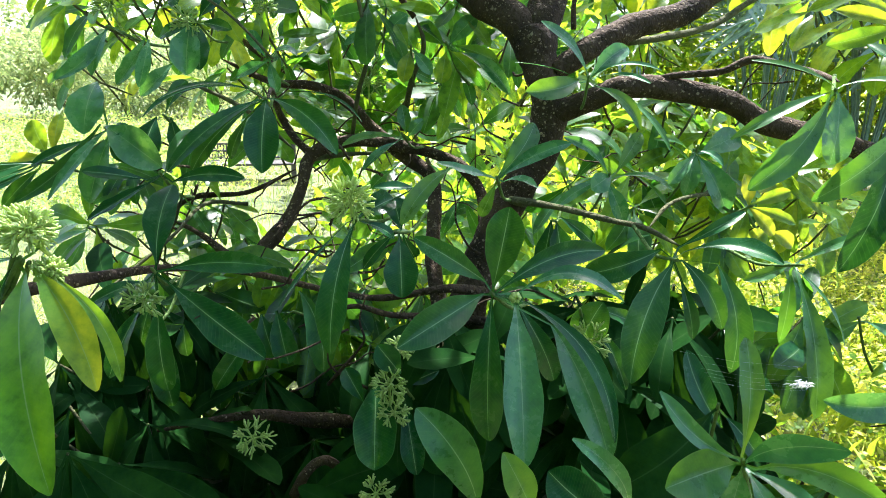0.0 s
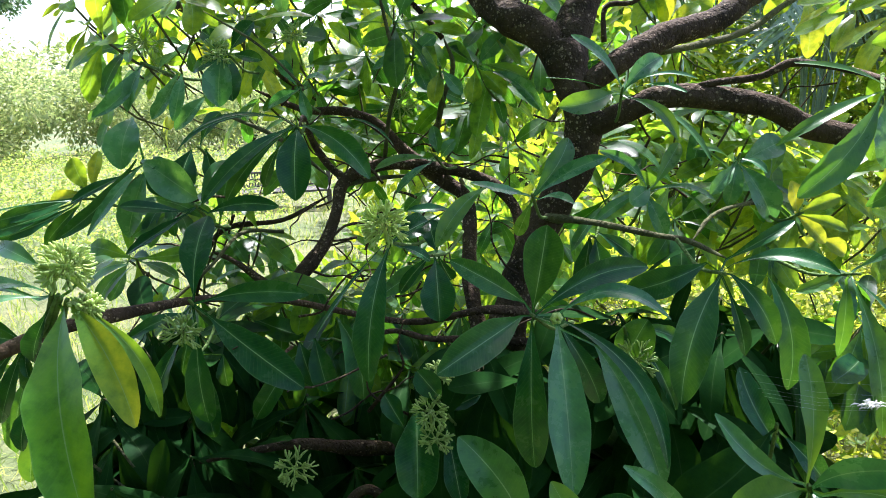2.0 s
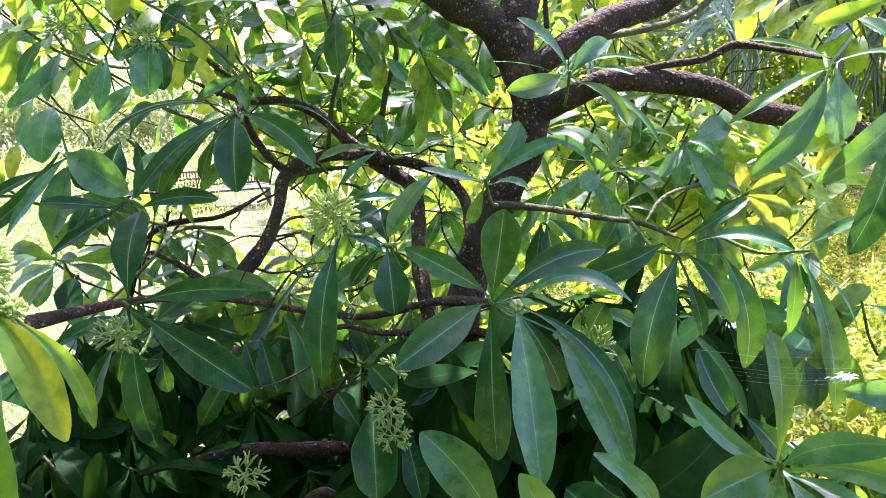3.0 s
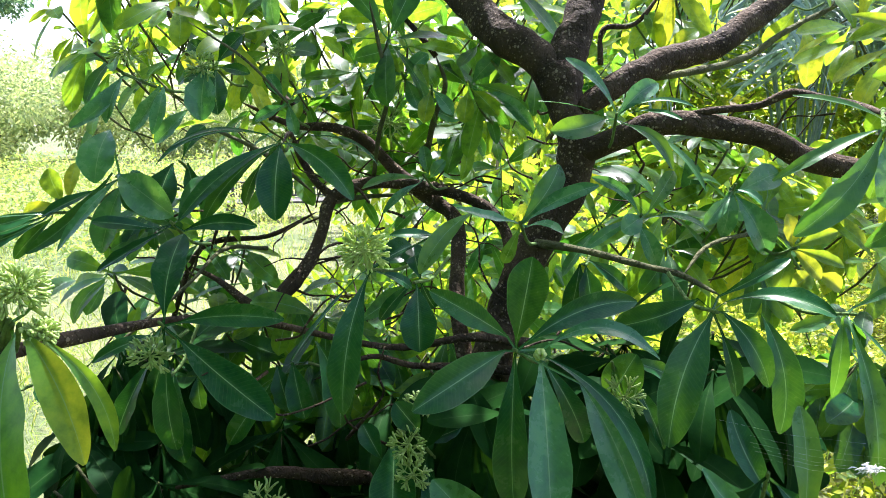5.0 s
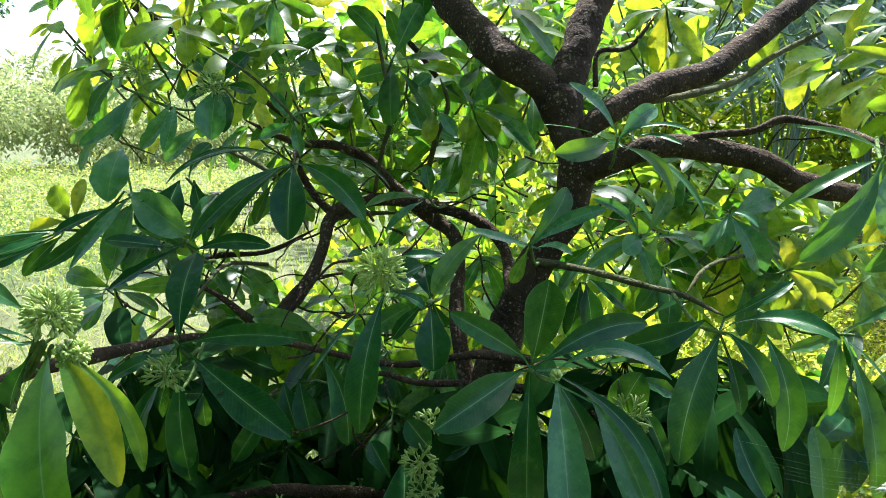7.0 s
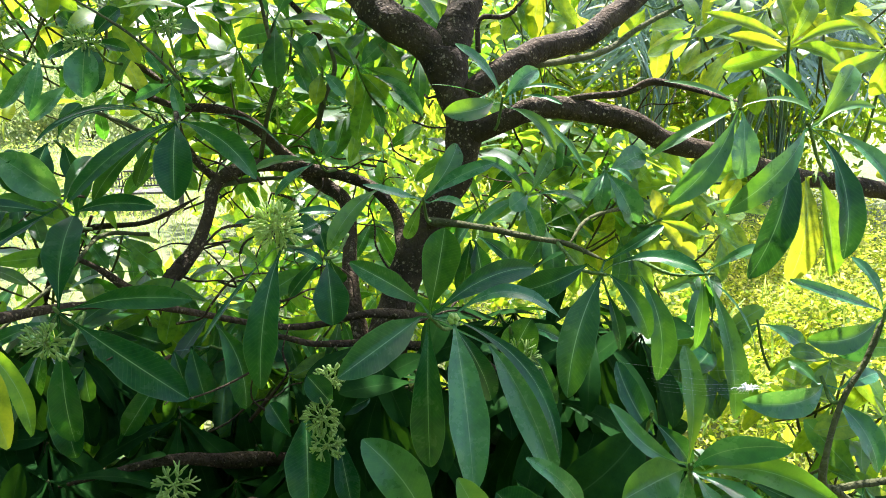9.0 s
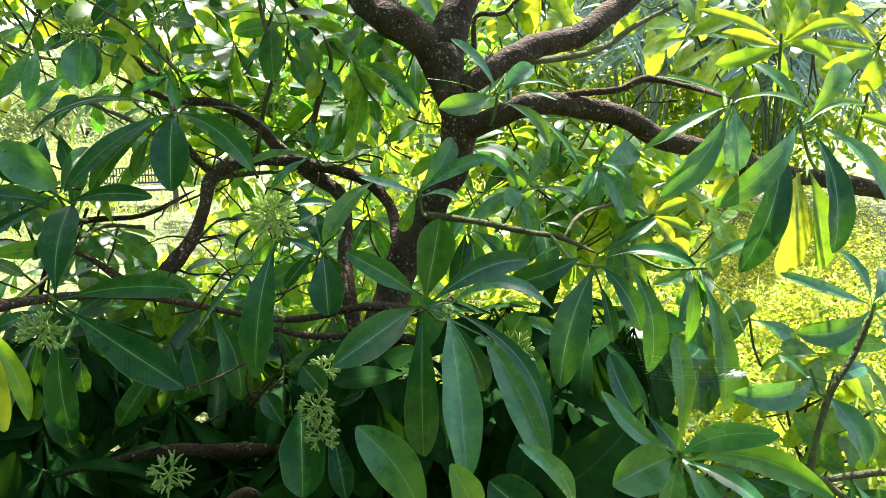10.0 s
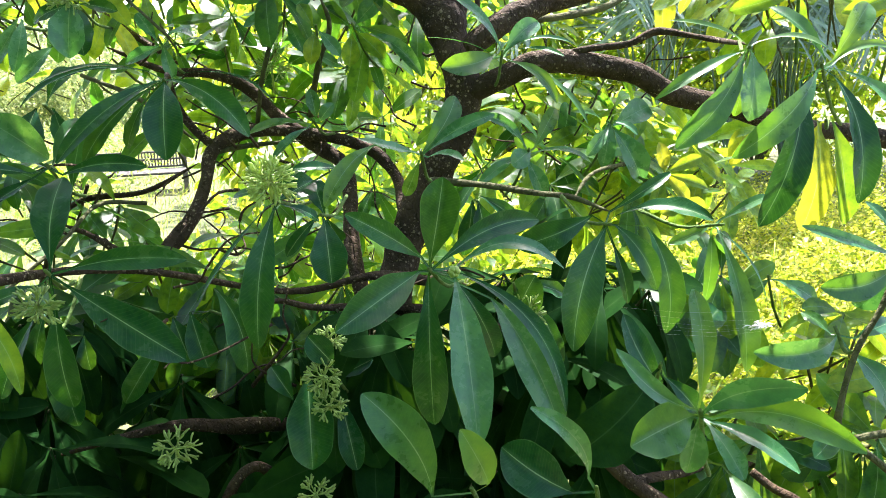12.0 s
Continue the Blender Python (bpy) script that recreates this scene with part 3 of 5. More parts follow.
def flower_head(at, radius, full):
    """A ball of small tufts of green club-shaped florets on stalks that meet at one point."""
    bm = bmesh.new()
    c = Vector(at)
    tufts = 34 if full else 15
    for k in range(tufts):
        z = 1 - 1.75 * (k + 0.5) / tufts
        w = k * 2.4 + rng.uniform(-0.4, 0.4)
        q = Vector((math.cos(w) * math.sqrt(1 - z * z), math.sin(w) * math.sqrt(1 - z * z), z))
        q = (q + Vector((0, -0.25, 0))).normalized()
        knot = c + q * radius * rng.uniform(0.45, 0.62)
        tube(bm, [c + q * radius * 0.08, c.lerp(knot, 0.6) + Vector((0, 0, -0.0006)), knot], (0.0008, 0.0007, 0.0009), 5)
        for _ in range(6):
            d = (q + Vector((rng.gauss(0, 1), rng.gauss(0, 1), rng.gauss(0, 1))) * 0.5).normalized()
            far = knot + d * radius * rng.uniform(0.4, 0.62)
            thick = rng.uniform(0.0010, 0.0014)
            bend = Vector((rng.uniform(-1, 1), rng.uniform(-1, 1), rng.uniform(-1, 1))) * radius * 0.03
            tube(bm, [knot, knot.lerp(far, 0.35) + bend, knot.lerp(far, 0.75) + bend, knot.lerp(far, 0.94), far], (0.0005, 0.0008, thick, thick * 0.9, 0.0004), 6)
    tube(bm, [c + Vector((0, 0.05, -0.045)), c + Vector((0, 0.01, -0.015)), c], (0.002, 0.002, 0.002), 6)
    return settled(part("flower_head", bm, floret_green if full else floret_dim, tree, "round cluster of slim pale green florets" if full else "loose cluster of slim green florets in a dimmed tone"))


# ---- trunk and limbs ----
limb('trunk', [(0.031, 1.164, 0.381, 0.0507), (0.079, 1.192, 0.642, 0.0429), (0.112, 1.238, 0.876, 0.0399), (0.153, 1.274, 1.071, 0.0359), (0.200, 1.292, 1.207, 0.0320), (0.268, 1.304, 1.325, 0.0335), (0.289, 1.315, 1.408, 0.0345), (0.270, 1.334, 1.471, 0.0325), (0.260, 1.345, 1.515, 0.0370), (0.256, 1.350, 1.545, 0.0300)])
limb('limb', [(0.262, 1.339, 1.490, 0.0290), (0.228, 1.370, 1.549, 0.0355), (0.174, 1.403, 1.589, 0.0360), (0.136, 1.455, 1.632, 0.0355), (0.065, 1.547, 1.722, 0.0340), (-0.080, 1.730, 1.898, 0.0300)])
limb('limb', [(0.264, 1.337, 1.481, 0.0340), (0.278, 1.371, 1.551, 0.0365), (0.308, 1.413, 1.624, 0.0365), (0.357, 1.480, 1.737, 0.0355), (0.411, 1.563, 1.923, 0.0315)])
limb('limb', [(0.292, 1.318, 1.465, 0.0198), (0.362, 1.324, 1.512, 0.0240), (0.441, 1.366, 1.545, 0.0260), (0.533, 1.401, 1.569, 0.0259), (0.621, 1.444, 1.620, 0.0258), (0.714, 1.489, 1.684, 0.0256), (0.903, 1.577, 1.812, 0.0237)])
limb('limb', [(0.285, 1.303, 1.390, 0.0230), (0.361, 1.274, 1.428, 0.0230), (0.428, 1.261, 1.445, 0.0220), (0.494, 1.244, 1.437, 0.0210), (0.564, 1.232, 1.423, 0.0216), (0.630, 1.229, 1.389, 0.0219), (0.728, 1.221, 1.368, 0.0203), (0.866, 1.209, 1.329, 0.0197), (1.005, 1.223, 1.310, 0.0194), (1.206, 1.218, 1.275, 0.0191), (1.419, 1.210, 1.242, 0.0174)])
limb('branch', [(0.422, 1.273, 1.446, 0.0078), (0.470, 1.243, 1.462, 0.0070), (0.540, 1.222, 1.470, 0.0068), (0.584, 1.211, 1.489, 0.0078), (0.618, 1.165, 1.480, 0.0056), (0.625, 1.100, 1.470, 0.0054), (0.562, 0.946, 1.459, 0.0041)])
limb('branch', [(0.379, 1.374, 1.514, 0.0073), (0.539, 1.497, 1.534, 0.0093), (0.721, 1.672, 1.573, 0.0100), (0.850, 1.761, 1.637, 0.0092), (1.019, 1.841, 1.708, 0.0075)], twig_bark)
limb('branch', [(0.120, 1.250, 0.960, 0.0191), (0.096, 1.320, 1.070, 0.0186), (0.090, 1.375, 1.140, 0.0180), (0.094, 1.423, 1.200, 0.0175), (0.092, 1.484, 1.253, 0.0174), (0.049, 1.510, 1.291, 0.0201), (-0.015, 1.518, 1.338, 0.0165), (-0.078, 1.508, 1.403, 0.0140), (-0.142, 1.511, 1.432, 0.0128), (-0.223, 1.510, 1.439, 0.0081), (-0.316, 1.514, 1.480, 0.0058)])
limb('branch', [(0.180, 1.290, 1.130, 0.0156), (0.188, 1.380, 1.195, 0.0145), (0.178, 1.440, 1.250, 0.0138), (0.124, 1.473, 1.295, 0.0149), (0.009, 1.495, 1.322, 0.0140), (-0.084, 1.492, 1.327, 0.0174), (-0.148, 1.484, 1.298, 0.0170), (-0.163, 1.451, 1.242, 0.0150), (-0.183, 1.419, 1.190, 0.0158), (-0.222, 1.377, 1.143, 0.0175), (-0.259, 1.340, 1.119, 0.0140), (-0.335, 1.348, 1.173, 0.0065), (-0.378, 1.351, 1.195, 0.0054)])
limb('branch', [(-0.145, 1.484, 1.301, 0.0128), (-0.177, 1.489, 1.330, 0.0093), (-0.206, 1.497, 1.376, 0.0081), (-0.185, 1.305, 1.429, 0.0045), (-0.155, 1.100, 1.422, 0.0029)])
limb('branch', [(0.243, 1.284, 1.243, 0.0110), (0.215, 1.235, 1.258, 0.0086), (0.270, 1.136, 1.265, 0.0065), (0.320, 1.036, 1.267, 0.0055), (0.343, 0.967, 1.272, 0.0048), (0.363, 0.895, 1.266, 0.0034)])
limb('branch', [(0.212, 1.249, 1.083, 0.0130), (0.107, 1.153, 1.130, 0.0091), (-0.022, 1.164, 1.111, 0.0065), (-0.192, 1.099, 1.173, 0.0061), (-0.282, 1.029, 1.201, 0.0061), (-0.331, 0.899, 1.226, 0.0090), (-0.377, 0.827, 1.232, 0.0098), (-0.405, 0.764, 1.227, 0.0095), (-0.451, 0.737, 1.204, 0.0095)])
limb('branch', [(0.212, 1.239, 1.034, 0.0120), (0.109, 1.191, 1.067, 0.0086), (0.015, 1.141, 1.090, 0.0064), (-0.049, 1.141, 1.105, 0.0055), (-0.123, 1.085, 1.092, 0.0039)])
limb('branch', [(0.111, 1.191, 0.820, 0.0199), (-0.006, 1.150, 0.891, 0.0134), (-0.122, 1.103, 0.931, 0.0137), (-0.193, 1.056, 0.965, 0.0087), (-0.315, 1.047, 0.949, 0.0035), (-0.415, 1.086, 0.907, 0.0018)])
limb('branch', [(-0.334, 1.402, 1.432, 0.0043), (-0.236, 1.346, 1.392, 0.0047), (-0.162, 1.385, 1.319, 0.0043)])
limb('branch', [(-0.728, 2.070, 1.780, 0.0158), (-0.641, 2.061, 1.717, 0.0189), (-0.539, 2.004, 1.667, 0.0154), (-0.406, 1.886, 1.567, 0.0102), (-0.209, 1.715, 1.440, 0.0080)])
limb('branch', [(-0.067, 1.496, 1.340, 0.0055), (-0.048, 1.411, 1.424, 0.0055), (-0.028, 1.376, 1.497, 0.0052), (-0.044, 1.392, 1.578, 0.0042), (-0.055, 1.354, 1.642, 0.0035)])
limb('branch', [(0.032, 1.502, 1.351, 0.0070), (0.049, 1.419, 1.444, 0.0065), (0.070, 1.382, 1.506, 0.0052), (0.054, 1.340, 1.553, 0.0035)])
limb('branch', [(-0.271, 1.460, 1.206, 0.0058), (-0.338, 1.408, 1.216, 0.0050), (-0.355, 1.248, 1.187, 0.0040), (-0.441, 1.127, 1.114, 0.0037)])
limb('branch', [(-0.154, 1.482, 1.290, 0.0070), (-0.084, 1.487, 1.301, 0.0058), (0.010, 1.442, 1.311, 0.0045)])
limb('branch', [(-0.493, 1.517, 1.031, 0.0062), (-0.430, 1.552, 1.188, 0.0075), (-0.293, 1.562, 1.211, 0.0062), (-0.185, 1.527, 1.266, 0.0048)])
limb('branch', [(-0.147, 1.112, 1.477, 0.0025), (-0.217, 1.173, 1.538, 0.0026), (-0.311, 1.232, 1.595, 0.0023)])
limb('branch', [(0.405, 1.661, 1.557, 0.0087), (0.412, 1.677, 1.630, 0.0075), (0.481, 1.682, 1.642, 0.0062), (0.543, 1.699, 1.714, 0.0056)])
limb('branch', [(0.056, 1.547, 1.567, 0.0081), (0.010, 1.557, 1.624, 0.0070), (-0.060, 1.569, 1.693, 0.0058)])
limb('branch', [(0.778, 0.725, 0.973, 0.0092), (0.726, 0.756, 1.002, 0.0061), (0.670, 0.769, 0.999, 0.0061), (0.616, 0.772, 0.999, 0.0056), (0.611, 0.773, 1.044, 0.0049), (0.631, 0.782, 1.106, 0.0045), (0.660, 0.786, 1.154, 0.0042), (0.682, 0.793, 1.205, 0.0038)])
limb('branch', [(0.740, 0.715, 0.890, 0.0092), (0.674, 0.748, 0.957, 0.0064), (0.634, 0.765, 0.991, 0.0053), (0.618, 0.772, 1.001, 0.0049)])
limb('branch', [(0.042, 1.116, 0.965, 0.0064), (0.078, 1.083, 1.047, 0.0052), (0.126, 1.043, 1.091, 0.0037), (0.176, 1.039, 1.058, 0.0029)])
limb('branch', [(0.564, 1.202, 1.281, 0.0046), (0.434, 1.095, 1.283, 0.0037), (0.375, 1.036, 1.254, 0.0032)])
limb('branch', [(0.353, 0.960, 0.938, 0.0150), (0.387, 0.940, 0.914, 0.0150), (0.417, 0.920, 0.884, 0.0150), (0.446, 0.900, 0.863, 0.0150), (0.493, 0.880, 0.825, 0.0150)])
limb('branch', [(0.426, 0.915, 0.877, 0.0100), (0.471, 0.930, 0.868, 0.0095), (0.524, 0.950, 0.853, 0.0080), (0.587, 0.980, 0.837, 0.0060)])
limb('branch', [(0.596, 1.300, 0.664, 0.0200), (0.719, 1.300, 0.639, 0.0205), (0.826, 1.300, 0.618, 0.0200), (0.937, 1.300, 0.605, 0.0200), (1.064, 1.300, 0.604, 0.0190), (1.196, 1.300, 0.602, 0.0180)])
limb('branch', [(0.603, 0.900, 0.876, 0.0070), (0.622, 0.880, 0.861, 0.0075), (0.638, 0.860, 0.856, 0.0080), (0.659, 0.840, 0.844, 0.0080)])
limb('branch', [(-0.126, 1.000, 0.865, 0.0090), (-0.104, 1.000, 0.905, 0.0090), (-0.081, 1.000, 0.922, 0.0090), (-0.061, 1.000, 0.910, 0.0090), (-0.043, 1.000, 0.878, 0.0090), (-0.035, 1.000, 0.841, 0.0090)])
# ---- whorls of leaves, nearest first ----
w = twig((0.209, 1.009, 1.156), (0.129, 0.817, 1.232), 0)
leaf(w, (0.129, 0.819, 1.240), (0.143, 0.817, 1.328), 0.043, 0, 0.00, 0.05)
leaf(w, (0.120, 0.820, 1.246), (0.043, 0.797, 1.300), 0.026, 0, 0.00, 0.05)
leaf(w, (0.140, 0.819, 1.240), (0.261, 0.861, 1.269), 0.030, 0, 0.08, 0.05)
leaf(w, (0.156, 0.818, 1.233), (0.265, 0.792, 1.231), 0.020, -20, 0.20, 0.05, leaf_pale)
leaf(w, (0.117, 0.817, 1.232), (0.026, 0.755, 1.197), 0.040, 0, 0.00, 0.05)
leaf(w, (0.130, 0.835, 1.219), (0.129, 0.812, 1.059), 0.040, 15, 0.00, 0.05)
leaf(w, (0.150, 0.797, 1.229), (0.148, 0.698, 1.095), 0.042, 0, 0.00, 0.05, leaf_pale)
leaf(w, (0.156, 0.798, 1.232), (0.244, 0.724, 1.106), 0.021, -10, 0.13, 0.05)
leaf(w, (0.158, 0.835, 1.215), (0.208, 0.847, 1.116), 0.029, -10, 0.00, 0.05)
leaf(w, (0.196, 0.822, 1.194), (0.245, 0.739, 1.076), 0.044, 5, 0.04, 0.05, leaf_pale)
w = twig((-0.398, 0.805, 1.226), (-0.296, 0.702, 1.301), 2)
leaf(w, (-0.315, 0.718, 1.285), (-0.340, 0.727, 1.236), 0.023, 0, 0.00, 0.05)
leaf(w, (-0.288, 0.713, 1.306), (-0.275, 0.768, 1.321), 0.016, 10, 0.00, 0.05)
leaf(w, (-0.319, 0.726, 1.325), (-0.380, 0.767, 1.337), 0.018, 20, 0.00, 0.05)
w = twig((-0.264, 0.998, 1.196), (-0.267, 0.932, 1.224), 0)
leaf(w, (-0.250, 0.934, 1.227), (-0.124, 0.920, 1.234), 0.029, 0, 0.04, 0.05)
leaf(w, (-0.249, 0.930, 1.209), (-0.126, 0.860, 1.141), 0.045, 0, 0.00, 0.05)
leaf(w, (-0.271, 0.944, 1.184), (-0.267, 0.940, 1.063), 0.039, 0, 0.00, 0.05)
leaf(w, (-0.277, 0.930, 1.213), (-0.337, 0.902, 1.191), 0.019, 15, 0.00, 0.05)
leaf(w, (-0.265, 0.934, 1.235), (-0.261, 1.003, 1.319), 0.043, 0, 0.03, 0.05)
leaf(w, (-0.308, 0.989, 1.162), (-0.352, 0.969, 1.069), 0.032, 20, 0.00, 0.05)
w = twig((-0.174, 1.253, 1.421), (-0.153, 1.080, 1.424), 0)
leaf(w, (-0.151, 1.070, 1.422), (-0.151, 1.020, 1.332), 0.049, 0, 0.00, 0.05)
leaf(w, (-0.141, 1.071, 1.425), (-0.054, 1.029, 1.356), 0.035, 0, 0.08, 0.05)
leaf(w, (-0.160, 1.070, 1.423), (-0.270, 1.016, 1.333), 0.024, 0, -0.04, 0.05)
leaf(w, (-0.170, 1.088, 1.416), (-0.258, 1.076, 1.325), 0.023, 0, -0.04, 0.05)
leaf(w, (-0.184, 1.094, 1.396), (-0.210, 1.101, 1.340), 0.018, 0, 0.00, 0.05)
leaf(w, (-0.135, 1.083, 1.432), (-0.023, 1.059, 1.396), 0.010, -55, 0.22, 0.05)
leaf(w, (-0.167, 1.081, 1.433), (-0.283, 1.044, 1.423), 0.012, 50, -0.16, 0.05)
leaf(w, (-0.175, 1.102, 1.435), (-0.330, 1.108, 1.394), 0.018, 25, -0.10, 0.05)
w = twig((-0.315, 1.264, 1.255), (-0.281, 1.025, 1.328), 0)
leaf(w, (-0.267, 1.023, 1.319), (-0.171, 1.008, 1.327), 0.023, 0, 0.06, 0.05)
leaf(w, (-0.299, 1.023, 1.322), (-0.366, 0.992, 1.337), 0.019, 15, 0.02, 0.05)
leaf(w, (-0.295, 1.035, 1.334), (-0.339, 1.032, 1.377), 0.046, 5, 0.00, 0.05)
leaf(w, (-0.297, 1.032, 1.318), (-0.374, 1.009, 1.271), 0.021, 20, 0.05, 0.05)
leaf(w, (-0.286, 1.055, 1.327), (-0.270, 1.137, 1.376), 0.025, 0, 0.00, 0.05)
leaf(w, (-0.317, 1.075, 1.332), (-0.361, 1.105, 1.388), 0.022, 15, 0.00, 0.05)
w = twig((-0.365, 1.280, 1.343), (-0.358, 1.063, 1.382), 0)
leaf(w, (-0.371, 1.076, 1.444), (-0.376, 1.031, 1.379), 0.051, 0, 0.00, 0.05, leaf_pale)
leaf(w, (-0.360, 1.053, 1.380), (-0.412, 0.993, 1.300), 0.020, 5, 0.05, 0.05, leaf_pale)
leaf(w, (-0.368, 1.064, 1.389), (-0.473, 1.029, 1.290), 0.024, 0, 0.10, 0.05)
leaf(w, (-0.365, 1.081, 1.372), (-0.393, 1.062, 1.283), 0.040, 0, 0.00, 0.05, leaf_pale)
leaf(w, (-0.353, 1.044, 1.389), (-0.280, 1.027, 1.338), 0.049, 0, 0.00, 0.05, leaf_pale)
leaf(w, (-0.387, 1.059, 1.368), (-0.446, 1.030, 1.338), 0.019, 10, 0.06, 0.05)
w = twig((-0.371, 1.080, 1.366), (-0.443, 1.051, 1.340), 0)
leaf(w, (-0.449, 1.051, 1.342), (-0.534, 1.013, 1.321), 0.024, 5, 0.06, 0.05)
leaf(w, (-0.453, 1.050, 1.335), (-0.576, 0.997, 1.300), 0.024, 10, 0.08, 0.05)
leaf(w, (-0.468, 1.068, 1.326), (-0.552, 1.037, 1.292), 0.023, 5, 0.06, 0.05)
leaf(w, (-0.441, 1.031, 1.340), (-0.587, 0.958, 1.310), 0.010, 50, 0.05, 0.05)
leaf(w, (-0.456, 1.069, 1.329), (-0.504, 1.056, 1.278), 0.023, 0, 0.00, 0.05)
w = twig((-0.455, 1.266, 1.295), (-0.495, 1.171, 1.336), 1)
leaf(w, (-0.495, 1.171, 1.336), (-0.515, 1.180, 1.385), 0.033, 0, 0.00, 0.05)
leaf(w, (-0.486, 1.172, 1.338), (-0.484, 1.203, 1.392), 0.022, 0, 0.00, 0.05)
leaf(w, (-0.499, 1.170, 1.333), (-0.550, 1.165, 1.319), 0.024, 10, 0.00, 0.05)
w = twig((-0.329, 1.365, 1.500), (-0.378, 1.161, 1.516), 4)
leaf(w, (-0.386, 1.161, 1.514), (-0.448, 1.124, 1.445), 0.028, 0, 0.14, 0.05)
leaf(w, (-0.385, 1.161, 1.514), (-0.399, 1.127, 1.451), 0.023, 0, 0.00, 0.05)
leaf(w, (-0.329, 1.161, 1.501), (-0.336, 1.126, 1.436), 0.022, 0, 0.05, 0.05)
leaf(w, (-0.341, 1.181, 1.504), (-0.382, 1.166, 1.438), 0.025, 0, 0.06, 0.05)
leaf(w, (-0.274, 1.178, 1.525), (-0.278, 1.153, 1.453), 0.047, 0, 0.00, 0.05)
leaf(w, (-0.299, 1.165, 1.469), (-0.341, 1.144, 1.423), 0.028, 10, 0.08, 0.05)
w = twig((0.043, 1.128, 1.270), (-0.022, 0.906, 1.296), 0)
leaf(w, (-0.027, 0.904, 1.286), (-0.050, 0.845, 1.152), 0.038, 0, -0.04, 0.05)
leaf(w, (-0.034, 0.914, 1.289), (-0.113, 0.891, 1.193), 0.010, 50, 0.06, 0.05)
leaf(w, (0.048, 0.985, 1.319), (-0.004, 0.963, 1.323), 0.017, 30, 0.10, 0.05)
leaf(w, (-0.014, 0.925, 1.287), (0.022, 0.932, 1.266), 0.016, -30, 0.00, 0.05)
leaf(w, (-0.022, 0.975, 1.285), (0.020, 1.011, 1.301), 0.035, 0, 0.00, 0.05)
w = twig((0.071, 1.176, 1.251), (0.026, 0.943, 1.271), 0)
leaf(w, (0.028, 0.942, 1.265), (0.031, 0.899, 1.201), 0.044, 0, 0.00, 0.05)
leaf(w, (0.021, 0.962, 1.265), (-0.018, 0.962, 1.219), 0.018, 10, 0.00, 0.05)
leaf(w, (0.032, 0.973, 1.262), (0.048, 0.987, 1.227), 0.023, 20, 0.00, 0.05)
leaf(w, (0.030, 1.003, 1.260), (0.020, 1.030, 1.297), 0.031, 0, 0.00, 0.05)
w = twig((0.203, 1.185, 1.267), (0.154, 0.991, 1.330), 4)
leaf(w, (0.156, 0.992, 1.334), (0.206, 1.028, 1.399), 0.032, 0, -0.06, 0.05)
leaf(w, (0.160, 0.993, 1.334), (0.246, 0.985, 1.378), 0.022, -10, 0.04, 0.05, leaf_pale)
leaf(w, (0.162, 0.991, 1.327), (0.198, 0.951, 1.326), 0.014, -25, 0.10, 0.05)
leaf(w, (0.145, 0.992, 1.334), (0.074, 0.963, 1.355), 0.016, 25, 0.08, 0.05)
leaf(w, (0.097, 1.012, 1.342), (0.030, 0.955, 1.278), 0.026, 0, -0.06, 0.05)
leaf(w, (0.156, 1.020, 1.320), (0.138, 1.030, 1.273), 0.019, 0, 0.00, 0.05)
w = twig((0.330, 1.270, 1.406), (0.322, 1.207, 1.452), 4)
leaf(w, (0.322, 1.209, 1.459), (0.243, 1.202, 1.540), 0.020, 20, -0.05, 0.05)
leaf(w, (0.310, 1.208, 1.456), (0.218, 1.169, 1.436), 0.039, 0, 0.10, 0.05)
leaf(w, (0.327, 1.209, 1.458), (0.393, 1.241, 1.505), 0.033, 0, 0.05, 0.05)
leaf(w, (0.331, 1.209, 1.458), (0.405, 1.159, 1.451), 0.013, -40, 0.08, 0.05)
leaf(w, (0.331, 1.210, 1.463), (0.430, 1.185, 1.470), 0.012, -40, 0.05, 0.05)
leaf(w, (0.328, 1.196, 1.445), (0.391, 1.145, 1.382), 0.023, -10, 0.12, 0.05)
leaf(w, (0.342, 1.196, 1.442), (0.435, 1.130, 1.352), 0.014, -30, 0.10, 0.05)
leaf(w, (0.310, 1.207, 1.452), (0.198, 1.157, 1.478), 0.006, 60, 0.08, 0.05)
leaf(w, (0.314, 1.227, 1.449), (0.261, 1.221, 1.431), 0.018, 20, 0.00, 0.05)
leaf(w, (0.325, 1.220, 1.463), (0.277, 1.239, 1.517), 0.013, 30, 0.00, 0.05)
w = twig((0.328, 0.961, 1.275), (0.337, 0.850, 1.262), 0)
leaf(w, (0.336, 0.849, 1.256), (0.283, 0.802, 1.133), 0.048, 0, -0.08, 0.05)
leaf(w, (0.348, 0.847, 1.260), (0.389, 0.820, 1.189), 0.029, 0, 0.05, 0.05)
leaf(w, (0.401, 0.873, 1.250), (0.417, 0.841, 1.126), 0.038, 0, 0.05, 0.05)
leaf(w, (0.350, 0.849, 1.271), (0.430, 0.787, 1.274), 0.026, -35, 0.10, 0.05)
leaf(w, (0.335, 0.883, 1.265), (0.248, 0.896, 1.230), 0.037, 0, 0.05, 0.05)
leaf(w, (0.357, 0.870, 1.233), (0.375, 0.859, 1.161), 0.021, 0, 0.00, 0.05)
leaf(w, (0.351, 0.870, 1.271), (0.420, 0.862, 1.314), 0.015, -20, -0.05, 0.05)
leaf(w, (0.353, 0.902, 1.232), (0.342, 0.903, 1.180), 0.019, 10, 0.00, 0.05)
